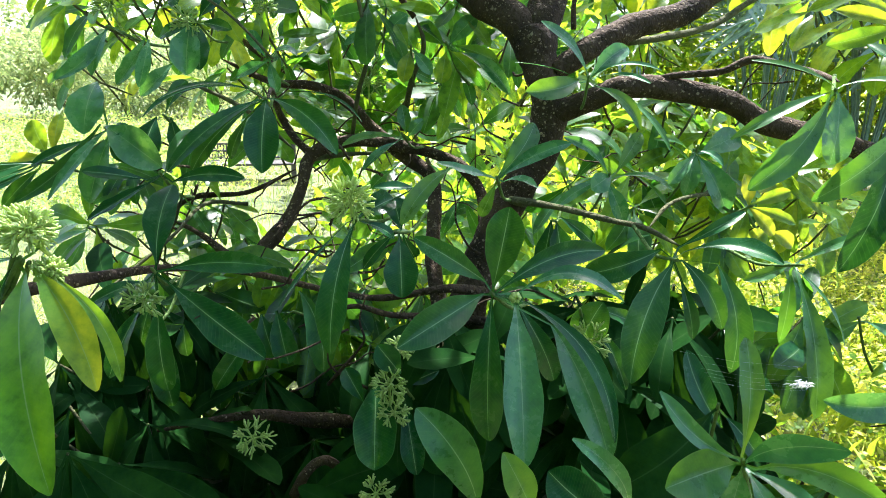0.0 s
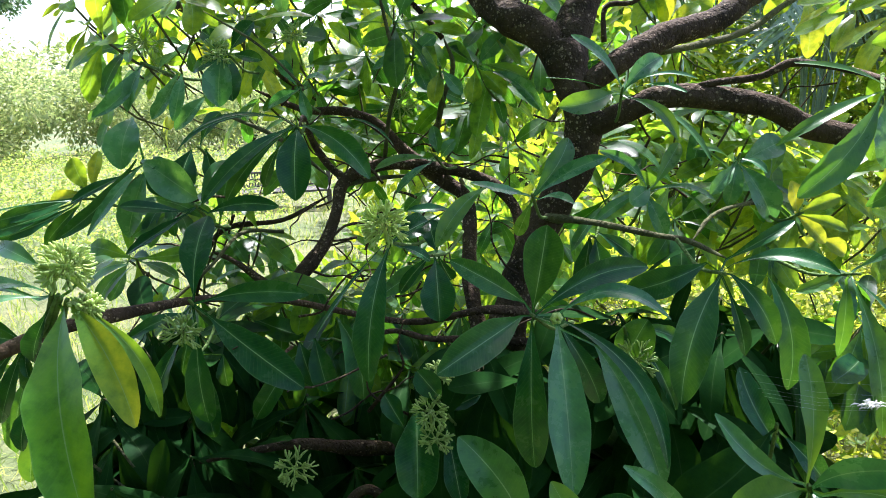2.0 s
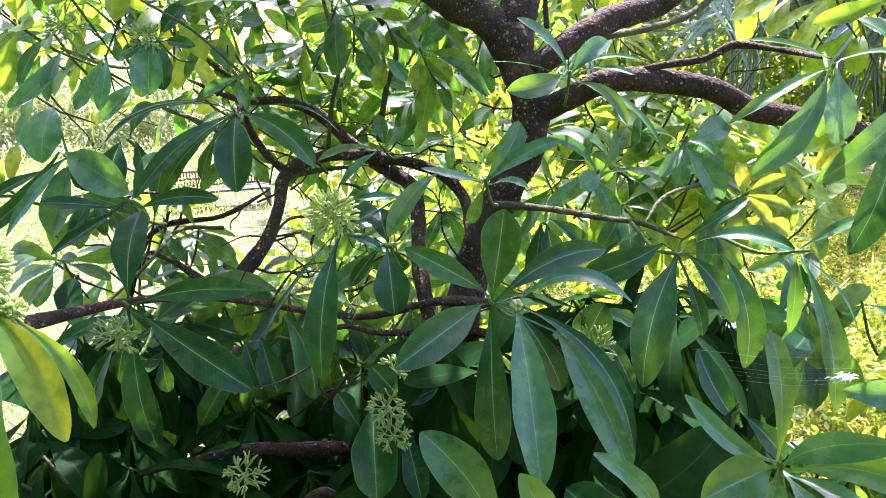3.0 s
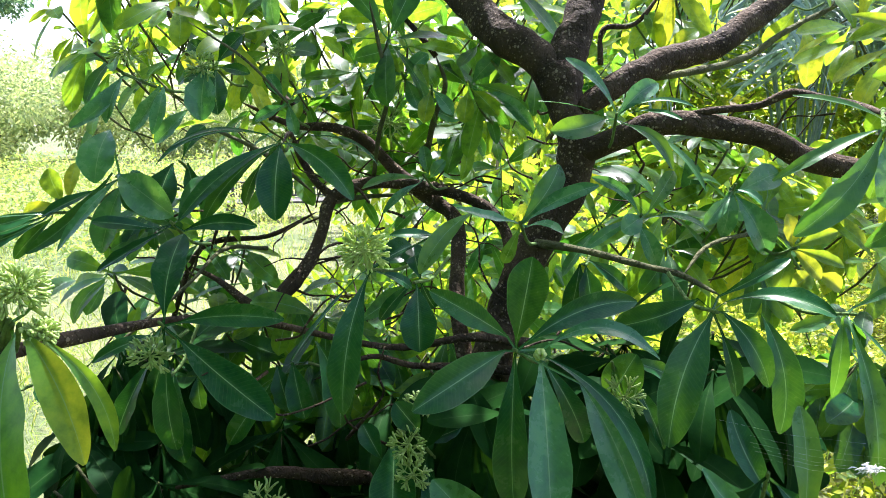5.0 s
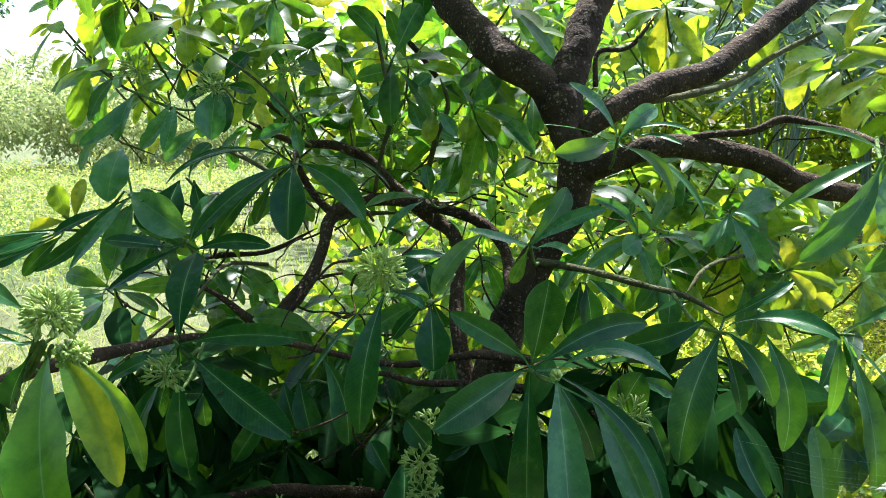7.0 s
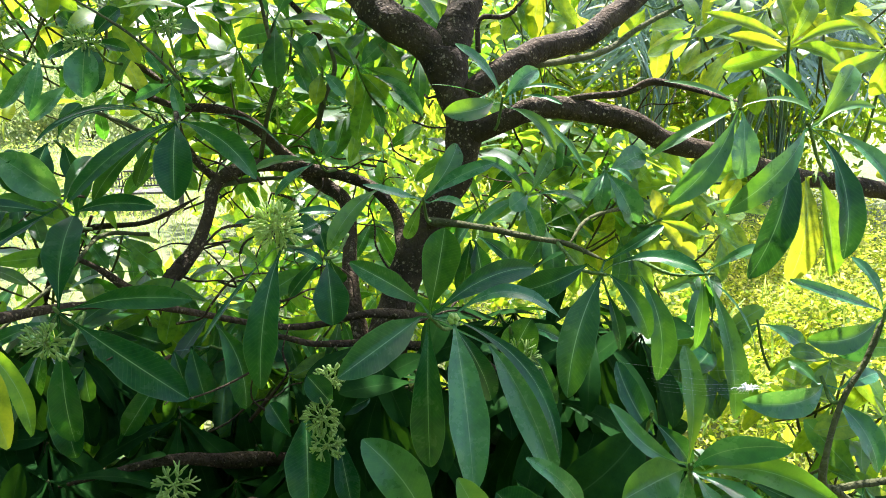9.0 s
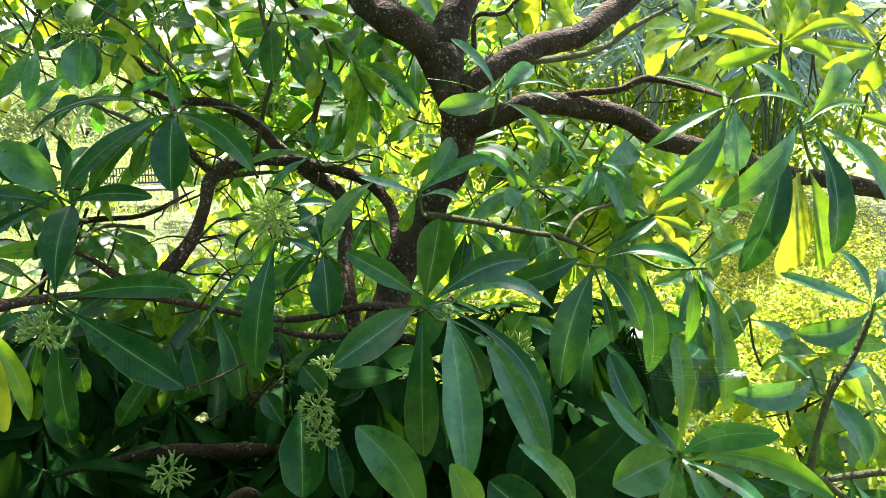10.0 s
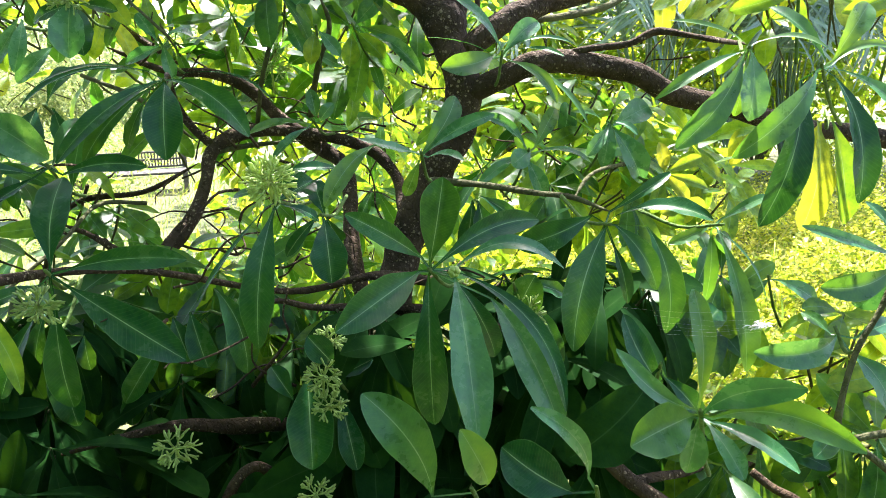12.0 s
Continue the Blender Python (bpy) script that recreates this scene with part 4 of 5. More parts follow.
w = twig((0.470, 1.022, 1.237), (0.526, 0.923, 1.234), 2)
leaf(w, (0.519, 0.902, 1.225), (0.518, 0.824, 1.073), 0.037, 0, 0.03, 0.05)
leaf(w, (0.523, 0.923, 1.231), (0.572, 0.869, 1.143), 0.012, -40, 0.08, 0.05)
leaf(w, (0.537, 0.948, 1.219), (0.525, 0.930, 1.126), 0.021, 10, 0.00, 0.05)
leaf(w, (0.531, 0.942, 1.229), (0.477, 0.950, 1.205), 0.019, 20, 0.05, 0.05)
leaf(w, (0.549, 0.949, 1.233), (0.635, 0.965, 1.260), 0.016, -20, 0.00, 0.05)
w = twig((0.407, 0.721, 1.013), (0.308, 0.600, 1.158), 4)
leaf(w, (0.302, 0.602, 1.158), (0.234, 0.576, 1.154), 0.041, 0, -0.04, 0.05)
leaf(w, (0.304, 0.602, 1.163), (0.240, 0.620, 1.214), 0.018, 0, 0.12, 0.05)
leaf(w, (0.306, 0.602, 1.165), (0.318, 0.641, 1.252), 0.021, 0, 0.00, 0.05)
leaf(w, (0.305, 0.592, 1.166), (0.349, 0.538, 1.207), 0.025, 0, 0.12, 0.05)
leaf(w, (0.312, 0.589, 1.161), (0.372, 0.503, 1.173), 0.024, 0, 0.12, 0.05)
leaf(w, (0.310, 0.589, 1.158), (0.341, 0.526, 1.147), 0.016, -10, 0.05, 0.05)
leaf(w, (0.307, 0.590, 1.157), (0.315, 0.550, 1.130), 0.018, 5, 0.00, 0.05)
leaf(w, (0.316, 0.616, 1.142), (0.305, 0.609, 1.101), 0.025, 10, 0.00, 0.05)
w = twig((0.302, 0.733, 0.950), (0.240, 0.640, 1.072), 0)
leaf(w, (0.233, 0.644, 1.085), (0.175, 0.635, 1.164), 0.019, 0, -0.10, 0.05, leaf_pale)
leaf(w, (0.242, 0.694, 1.035), (0.177, 0.720, 1.078), 0.051, 0, 0.05, 0.05)
w = twig((0.212, 0.800, 0.915), (0.135, 0.665, 1.071), 0)
leaf(w, (0.148, 0.664, 1.078), (0.118, 0.645, 1.146), 0.030, 0, 0.00, 0.05, leaf_mid)
leaf(w, (0.106, 0.708, 1.043), (0.044, 0.708, 1.156), 0.045, 0, -0.08, 0.05, leaf_mid)
w = twig((0.458, 0.957, 0.945), (0.368, 0.767, 1.120), 0)
leaf(w, (0.361, 0.767, 1.114), (0.252, 0.736, 1.044), 0.069, 0, 0.03, 0.05, leaf_shaded)
leaf(w, (0.390, 0.794, 1.080), (0.360, 0.840, 1.155), 0.031, 0, 0.08, 0.05)
leaf(w, (0.403, 0.813, 1.084), (0.441, 0.793, 1.038), 0.027, 0, 0.00, 0.05)
w = twig((0.675, 0.796, 1.164), (0.684, 0.793, 1.206), 4)
leaf(w, (0.677, 0.794, 1.204), (0.565, 0.777, 1.191), 0.034, 0, 0.10, 0.05)
leaf(w, (0.679, 0.796, 1.215), (0.562, 0.813, 1.254), 0.017, 15, 0.06, 0.05)
leaf(w, (0.683, 0.796, 1.219), (0.656, 0.826, 1.275), 0.018, 10, 0.00, 0.05)
leaf(w, (0.686, 0.795, 1.219), (0.720, 0.826, 1.253), 0.028, 0, 0.00, 0.05)
leaf(w, (0.689, 0.790, 1.202), (0.673, 0.733, 1.122), 0.037, 0, 0.04, 0.05)
leaf(w, (0.693, 0.792, 1.212), (0.739, 0.776, 1.241), 0.029, 0, 0.06, 0.05)
leaf(w, (0.704, 0.825, 1.185), (0.677, 0.842, 1.138), 0.041, 0, 0.00, 0.05)
leaf(w, (0.690, 0.791, 1.204), (0.731, 0.756, 1.192), 0.018, -25, 0.10, 0.05)
w = twig((0.640, 0.790, 1.101), (0.642, 0.823, 1.109), 4)
leaf(w, (0.639, 0.823, 1.109), (0.515, 0.811, 1.104), 0.037, 0, 0.10, 0.05)
leaf(w, (0.648, 0.841, 1.102), (0.627, 0.872, 1.123), 0.020, 10, 0.00, 0.05)
leaf(w, (0.654, 0.815, 1.089), (0.686, 0.768, 1.013), 0.040, 0, 0.08, 0.05)
leaf(w, (0.659, 0.817, 1.105), (0.722, 0.826, 1.118), 0.022, -20, 0.00, 0.05)
w = twig((0.585, 0.994, 1.466), (0.487, 0.835, 1.451), 6)
leaf(w, (0.482, 0.835, 1.444), (0.390, 0.804, 1.349), 0.032, 0, 0.06, 0.05)
leaf(w, (0.490, 0.833, 1.445), (0.477, 0.810, 1.375), 0.039, 0, 0.00, 0.05)
leaf(w, (0.485, 0.846, 1.447), (0.382, 0.839, 1.398), 0.015, 30, 0.04, 0.05)
leaf(w, (0.491, 0.846, 1.455), (0.401, 0.853, 1.480), 0.011, 30, 0.10, 0.05)
leaf(w, (0.495, 0.835, 1.456), (0.546, 0.789, 1.449), 0.013, -30, 0.14, 0.05)
leaf(w, (0.511, 0.870, 1.444), (0.500, 0.868, 1.376), 0.021, 10, 0.00, 0.05)
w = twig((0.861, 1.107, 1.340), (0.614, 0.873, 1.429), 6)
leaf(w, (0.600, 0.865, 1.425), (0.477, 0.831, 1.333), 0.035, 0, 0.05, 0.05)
# The dark tone paints partial shadow onto the next two leaves.
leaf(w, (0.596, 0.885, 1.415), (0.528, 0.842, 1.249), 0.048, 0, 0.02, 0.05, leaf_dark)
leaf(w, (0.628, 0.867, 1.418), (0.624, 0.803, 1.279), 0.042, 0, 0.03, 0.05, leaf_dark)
leaf(w, (0.639, 0.866, 1.425), (0.692, 0.799, 1.330), 0.029, 0, 0.08, 0.05)
leaf(w, (0.633, 0.880, 1.437), (0.693, 0.902, 1.504), 0.032, 0, 0.03, 0.05)
leaf(w, (0.633, 0.891, 1.437), (0.591, 0.949, 1.503), 0.026, 10, 0.04, 0.05)
leaf(w, (0.646, 0.897, 1.431), (0.734, 0.901, 1.453), 0.015, -30, 0.08, 0.05)
w = twig((0.806, 1.071, 1.354), (0.675, 0.926, 1.362), 1)
leaf(w, (0.657, 0.920, 1.362), (0.631, 0.895, 1.226), 0.043, 0, 0.00, 0.05)
leaf(w, (0.675, 0.916, 1.363), (0.692, 0.892, 1.232), 0.040, 0, 0.00, 0.05)
leaf(w, (0.684, 0.945, 1.359), (0.653, 0.958, 1.294), 0.032, 0, 0.00, 0.05)
w = twig((0.691, 1.013, 1.435), (0.664, 0.991, 1.536), 1)
leaf(w, (0.664, 0.991, 1.535), (0.543, 1.009, 1.575), 0.020, 10, 0.08, 0.05)
leaf(w, (0.660, 0.991, 1.531), (0.585, 1.013, 1.547), 0.024, 0, 0.08, 0.05)
leaf(w, (0.671, 0.998, 1.529), (0.581, 1.015, 1.504), 0.027, 5, 0.05, 0.05)
leaf(w, (0.668, 0.989, 1.533), (0.724, 0.958, 1.506), 0.027, 0, 0.10, 0.05)
leaf(w, (0.672, 0.989, 1.536), (0.749, 0.965, 1.560), 0.020, -10, 0.05, 0.05)
leaf(w, (0.666, 0.991, 1.539), (0.665, 1.029, 1.608), 0.026, 0, 0.00, 0.05)
leaf(w, (0.675, 1.000, 1.540), (0.721, 1.024, 1.603), 0.024, 0, 0.00, 0.05)
leaf(w, (0.699, 1.034, 1.532), (0.702, 1.039, 1.468), 0.025, 0, 0.00, 0.05)
w = twig((0.959, 1.146, 1.385), (0.794, 0.957, 1.530), 1)
leaf(w, (0.790, 0.958, 1.527), (0.701, 0.952, 1.497), 0.028, 0, 0.06, 0.05)
leaf(w, (0.794, 0.957, 1.527), (0.768, 0.949, 1.469), 0.035, 0, 0.00, 0.05)
leaf(w, (0.798, 0.956, 1.529), (0.812, 0.916, 1.462), 0.034, 0, 0.05, 0.05)
leaf(w, (0.790, 0.959, 1.533), (0.742, 0.992, 1.577), 0.024, 5, 0.00, 0.05)
leaf(w, (0.798, 0.958, 1.537), (0.848, 0.942, 1.569), 0.031, 0, 0.00, 0.05)
leaf(w, (0.804, 0.976, 1.532), (0.717, 0.999, 1.538), 0.021, 20, 0.10, 0.05)
leaf(w, (0.806, 0.964, 1.527), (0.862, 0.935, 1.509), 0.027, -10, 0.10, 0.05)
w = twig((1.120, 1.191, 1.296), (0.805, 0.874, 1.411), 1)
leaf(w, (0.798, 0.875, 1.411), (0.710, 0.883, 1.439), 0.022, 10, 0.08, 0.05)
leaf(w, (0.798, 0.874, 1.406), (0.731, 0.882, 1.366), 0.030, 0, 0.06, 0.05)
leaf(w, (0.805, 0.872, 1.403), (0.755, 0.842, 1.311), 0.037, 0, 0.00, 0.05)
leaf(w, (0.808, 0.871, 1.403), (0.813, 0.831, 1.327), 0.037, 0, 0.00, 0.05)
leaf(w, (0.806, 0.875, 1.418), (0.797, 0.916, 1.491), 0.033, 0, 0.00, 0.05)
w = twig((1.030, 1.947, 1.722), (0.968, 1.960, 1.713), 1)
leaf(w, (0.975, 1.952, 1.687), (1.052, 1.910, 1.587), 0.063, 0, 0.00, 0.05)
leaf(w, (0.992, 1.963, 1.661), (0.982, 1.910, 1.515), 0.067, 0, 0.00, 0.05)
leaf(w, (0.961, 1.960, 1.705), (0.889, 1.960, 1.627), 0.054, 0, 0.10, 0.05)
w = twig((0.312, 1.285, 1.238), (0.287, 1.231, 1.224), 0)
leaf(w, (0.291, 1.230, 1.220), (0.301, 1.215, 1.145), 0.042, 0, 0.00, 0.05)
leaf(w, (0.286, 1.250, 1.220), (0.266, 1.231, 1.130), 0.039, 0, 0.00, 0.05)
leaf(w, (0.296, 1.232, 1.229), (0.358, 1.225, 1.181), 0.029, -10, 0.00, 0.05)
w = twig((0.352, 1.283, 1.218), (0.363, 1.198, 1.301), 4)
leaf(w, (0.372, 1.199, 1.301), (0.457, 1.158, 1.287), 0.016, -30, 0.10, 0.05)
leaf(w, (0.363, 1.200, 1.308), (0.290, 1.208, 1.365), 0.020, 10, -0.10, 0.05)
leaf(w, (0.368, 1.199, 1.306), (0.330, 1.174, 1.287), 0.036, 0, 0.00, 0.05)
leaf(w, (0.383, 1.221, 1.307), (0.435, 1.266, 1.368), 0.028, 0, 0.00, 0.05)
leaf(w, (0.369, 1.216, 1.289), (0.397, 1.204, 1.225), 0.032, 0, 0.00, 0.05)
leaf(w, (0.364, 1.218, 1.298), (0.285, 1.206, 1.253), 0.022, 20, 0.00, 0.05)
w = twig((0.483, 1.245, 1.255), (0.488, 1.162, 1.350), 4)
leaf(w, (0.488, 1.162, 1.350), (0.518, 1.129, 1.332), 0.015, -20, 0.10, 0.05)
leaf(w, (0.488, 1.173, 1.353), (0.475, 1.158, 1.280), 0.030, 0, 0.00, 0.05)
leaf(w, (0.506, 1.192, 1.342), (0.583, 1.221, 1.370), 0.045, 0, 0.00, 0.05)
leaf(w, (0.505, 1.191, 1.338), (0.554, 1.175, 1.249), 0.050, 0, 0.00, 0.05)
leaf(w, (0.480, 1.161, 1.346), (0.412, 1.143, 1.370), 0.014, 30, -0.10, 0.05)
leaf(w, (0.484, 1.160, 1.342), (0.441, 1.140, 1.301), 0.023, 10, 0.00, 0.05)
w = twig((0.317, 1.044, 1.057), (0.267, 0.960, 1.157), 0)
leaf(w, (0.268, 0.969, 1.098), (0.297, 0.965, 1.171), 0.053, 0, 0.06, 0.05)
leaf(w, (0.288, 0.982, 1.157), (0.352, 0.989, 1.130), 0.023, -20, 0.00, 0.05)
leaf(w, (0.295, 0.977, 1.135), (0.337, 0.960, 1.044), 0.023, -10, 0.00, 0.05)
w = twig((0.072, 1.059, 0.971), (0.024, 0.930, 1.089), 0)
leaf(w, (0.029, 0.928, 1.089), (0.000, 0.924, 1.130), 0.034, 0, 0.00, 0.05)
leaf(w, (0.037, 0.980, 1.048), (0.081, 0.975, 1.071), 0.022, -10, 0.00, 0.05)
leaf(w, (-0.003, 0.952, 1.067), (-0.004, 0.889, 0.975), 0.059, 0, 0.00, 0.05)
leaf(w, (0.035, 0.956, 1.035), (0.050, 0.912, 0.952), 0.033, 0, 0.00, 0.05)
leaf(w, (-0.023, 1.007, 1.009), (-0.051, 1.034, 1.048), 0.031, 0, 0.00, 0.05)
w = twig((-0.104, 1.185, 1.098), (-0.126, 1.089, 1.115), 0)
leaf(w, (-0.121, 1.095, 1.146), (-0.082, 1.040, 1.040), 0.044, 0, 0.10, 0.05)
leaf(w, (-0.158, 1.107, 1.111), (-0.137, 1.074, 1.038), 0.040, 0, 0.00, 0.05)
leaf(w, (-0.184, 1.121, 1.100), (-0.161, 1.091, 1.041), 0.035, 0, 0.00, 0.05)
leaf(w, (-0.194, 1.128, 1.072), (-0.256, 1.102, 0.985), 0.035, 0, 0.00, 0.05)
leaf(w, (-0.245, 1.148, 1.015), (-0.260, 1.133, 0.934), 0.033, 0, 0.00, 0.05)
w = twig((-0.465, 0.755, 1.196), (-0.447, 0.754, 1.187), 1)
leaf(w, (-0.449, 0.753, 1.185), (-0.389, 0.702, 1.124), 0.031, 0, 0.08, 0.05)
w = twig((-0.465, 0.755, 1.196), (-0.441, 0.753, 1.181), 0)
leaf(w, (-0.439, 0.724, 1.138), (-0.387, 0.676, 1.095), 0.043, 0, 0.00, 0.05)
leaf(w, (-0.428, 0.779, 1.209), (-0.426, 0.767, 1.148), 0.018, 10, 0.05, 0.05)
leaf(w, (-0.474, 0.777, 1.157), (-0.474, 0.802, 1.227), 0.013, 0, 0.00, 0.05)
leaf(w, (-0.439, 0.725, 1.144), (-0.443, 0.695, 1.098), 0.034, 0, 0.00, 0.05)
w = twig((-0.408, 0.846, 1.229), (-0.401, 0.805, 1.227), 0)
leaf(w, (-0.398, 0.805, 1.228), (-0.439, 0.786, 1.242), 0.022, 0, -0.05, 0.05)
leaf(w, (-0.402, 0.804, 1.223), (-0.443, 0.800, 1.160), 0.022, 0, -0.05, 0.05)
leaf(w, (-0.398, 0.804, 1.222), (-0.429, 0.797, 1.143), 0.023, 0, 0.06, 0.05)
leaf(w, (-0.402, 0.814, 1.220), (-0.397, 0.812, 1.162), 0.019, 0, 0.00, 0.05)
leaf(w, (-0.400, 0.813, 1.219), (-0.393, 0.798, 1.192), 0.011, 0, 0.00, 0.05)
leaf(w, (-0.405, 0.815, 1.228), (-0.449, 0.818, 1.251), 0.014, 20, 0.00, 0.05)
leaf(w, (-0.416, 0.829, 1.148), (-0.427, 0.818, 1.099), 0.023, 0, 0.00, 0.05)
w = twig((-0.533, 1.116, 1.079), (-0.517, 0.975, 1.133), 2)
leaf(w, (-0.513, 0.974, 1.125), (-0.564, 0.964, 1.087), 0.027, 0, 0.00, 0.05)
leaf(w, (-0.509, 0.972, 1.118), (-0.525, 0.952, 1.025), 0.032, 0, 0.00, 0.05)
leaf(w, (-0.501, 0.972, 1.118), (-0.486, 0.954, 1.025), 0.032, 0, 0.00, 0.05)
leaf(w, (-0.517, 0.975, 1.133), (-0.580, 0.973, 1.134), 0.024, 0, 0.00, 0.05)
leaf(w, (-0.494, 0.963, 1.071), (-0.510, 0.945, 0.986), 0.030, 0, 0.00, 0.05)
w = twig((-0.301, 1.143, 1.159), (-0.324, 1.082, 1.101), 0)
leaf(w, (-0.333, 1.116, 1.100), (-0.310, 1.070, 0.974), 0.045, 0, 0.00, 0.05)
leaf(w, (-0.356, 1.146, 1.112), (-0.374, 1.132, 1.035), 0.027, 0, 0.00, 0.05)
leaf(w, (-0.310, 1.147, 1.074), (-0.304, 1.134, 1.027), 0.027, 0, 0.00, 0.05)
w = twig((0.856, 1.180, 0.966), (0.773, 1.122, 1.081), 4)
leaf(w, (0.783, 1.119, 1.081), (0.849, 1.094, 1.043), 0.034, -10, 0.00, 0.05)
leaf(w, (0.773, 1.122, 1.081), (0.713, 1.127, 1.041), 0.030, 10, 0.00, 0.05)
w = twig((-0.386, 0.806, 1.232), (-0.299, 0.702, 1.305), 4)
leaf(w, (-0.295, 0.684, 1.315), (-0.340, 0.612, 1.319), 0.024, 18, -0.10, 0.05)
leaf(w, (-0.310, 0.702, 1.304), (-0.375, 0.655, 1.289), 0.015, 25, -0.08, 0.05)
leaf(w, (-0.315, 0.711, 1.299), (-0.433, 0.756, 1.296), 0.011, 30, -0.05, 0.05)
w = twig((-0.386, 0.806, 1.232), (-0.296, 0.706, 1.297), 3)
leaf(w, (-0.284, 0.690, 1.295), (-0.214, 0.555, 1.174), 0.049, 0, 0.00, 0.04)
w = twig((-0.356, 0.791, 1.250), (-0.290, 0.706, 1.296), 1)
leaf(w, (-0.278, 0.692, 1.299), (-0.216, 0.645, 1.209), 0.031, -10, 0.06, 0.05)
leaf(w, (-0.274, 0.701, 1.293), (-0.221, 0.702, 1.190), 0.016, -30, 0.10, 0.05)
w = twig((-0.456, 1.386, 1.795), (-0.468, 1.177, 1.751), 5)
leaf(w, (-0.555, 1.170, 1.721), (-0.547, 1.156, 1.633), 0.023, 0, 0.00, 0.05)
leaf(w, (-0.480, 1.173, 1.729), (-0.481, 1.157, 1.626), 0.027, 0, 0.00, 0.05)
leaf(w, (-0.448, 1.173, 1.722), (-0.436, 1.157, 1.618), 0.030, 0, 0.00, 0.05)
leaf(w, (-0.428, 1.173, 1.719), (-0.398, 1.163, 1.647), 0.025, 0, 0.00, 0.05)
leaf(w, (-0.497, 1.174, 1.742), (-0.595, 1.165, 1.699), 0.025, 0, 0.00, 0.05)
w = twig((-0.489, 1.672, 1.688), (-0.485, 1.470, 1.690), 1)
leaf(w, (-0.499, 1.470, 1.690), (-0.566, 1.460, 1.635), 0.024, 0, 0.00, 0.05)
leaf(w, (-0.502, 1.469, 1.683), (-0.576, 1.452, 1.588), 0.022, 0, 0.00, 0.05)
leaf(w, (-0.494, 1.469, 1.679), (-0.535, 1.456, 1.604), 0.026, 0, 0.00, 0.05)
leaf(w, (-0.489, 1.470, 1.690), (-0.527, 1.476, 1.734), 0.028, 0, 0.00, 0.05)
leaf(w, (-0.481, 1.468, 1.673), (-0.485, 1.456, 1.594), 0.030, 0, 0.00, 0.05)
leaf(w, (-0.477, 1.471, 1.693), (-0.419, 1.478, 1.726), 0.028, 0, 0.00, 0.05)
w = twig((-0.401, 1.671, 1.665), (-0.392, 1.529, 1.724), 5)
leaf(w, (-0.396, 1.529, 1.722), (-0.468, 1.523, 1.699), 0.029, 0, 0.00, 0.05)
leaf(w, (-0.394, 1.527, 1.713), (-0.435, 1.515, 1.644), 0.034, 0, 0.00, 0.05)
leaf(w, (-0.385, 1.528, 1.714), (-0.356, 1.517, 1.636), 0.036, 0, 0.00, 0.05)
leaf(w, (-0.381, 1.529, 1.722), (-0.301, 1.527, 1.693), 0.029, 0, 0.00, 0.05)
leaf(w, (-0.392, 1.530, 1.733), (-0.416, 1.540, 1.802), 0.034, 0, 0.00, 0.05)
leaf(w, (-0.381, 1.530, 1.731), (-0.326, 1.538, 1.770), 0.029, 0, 0.00, 0.05)
w = twig((-0.231, 1.570, 1.633), (-0.246, 1.479, 1.697), 5)
leaf(w, (-0.250, 1.478, 1.693), (-0.309, 1.470, 1.653), 0.030, 0, 0.00, 0.05)
leaf(w, (-0.245, 1.477, 1.686), (-0.237, 1.466, 1.612), 0.035, 0, 0.00, 0.05)
leaf(w, (-0.239, 1.478, 1.695), (-0.169, 1.476, 1.667), 0.028, 0, 0.00, 0.05)
leaf(w, (-0.250, 1.480, 1.706), (-0.290, 1.485, 1.750), 0.030, 0, 0.00, 0.05)
leaf(w, (-0.241, 1.480, 1.708), (-0.204, 1.490, 1.762), 0.030, 0, 0.00, 0.05)
w = twig((0.161, 1.463, 1.439), (0.117, 1.437, 1.507), 5)
leaf(w, (0.122, 1.434, 1.499), (0.165, 1.413, 1.454), 0.039, 0, 0.00, 0.05)
leaf(w, (0.137, 1.430, 1.498), (0.223, 1.360, 1.425), 0.028, 0, 0.06, 0.05)
leaf(w, (0.113, 1.437, 1.499), (0.104, 1.425, 1.442), 0.035, 0, 0.00, 0.05)
leaf(w, (0.129, 1.435, 1.510), (0.207, 1.409, 1.482), 0.029, 0, 0.00, 0.05)
leaf(w, (0.111, 1.439, 1.509), (0.056, 1.461, 1.545), 0.042, 0, 0.00, 0.05)
leaf(w, (0.121, 1.438, 1.515), (0.169, 1.437, 1.563), 0.037, 0, 0.00, 0.05)
w = twig((0.036, 1.499, 1.458), (-0.003, 1.418, 1.523), 5)
leaf(w, (0.006, 1.416, 1.525), (-0.072, 1.400, 1.507), 0.024, 25, -0.08, 0.05)
leaf(w, (0.002, 1.418, 1.529), (0.041, 1.416, 1.562), 0.030, 0, 0.00, 0.05)
leaf(w, (-0.005, 1.418, 1.519), (-0.044, 1.417, 1.475), 0.030, 0, 0.00, 0.05)
leaf(w, (0.002, 1.415, 1.517), (0.023, 1.398, 1.467), 0.032, 0, 0.00, 0.05)
leaf(w, (-0.009, 1.421, 1.528), (-0.041, 1.437, 1.563), 0.030, 0, 0.00, 0.05)
w = twig((-0.188, 1.496, 1.434), (-0.198, 1.351, 1.482), 4)
leaf(w, (-0.198, 1.351, 1.478), (-0.141, 1.296, 1.485), 0.022, -25, 0.12, 0.05)
leaf(w, (-0.202, 1.351, 1.475), (-0.255, 1.357, 1.448), 0.024, 0, 0.00, 0.05)
leaf(w, (-0.195, 1.349, 1.476), (-0.181, 1.334, 1.425), 0.022, 0, 0.00, 0.05)
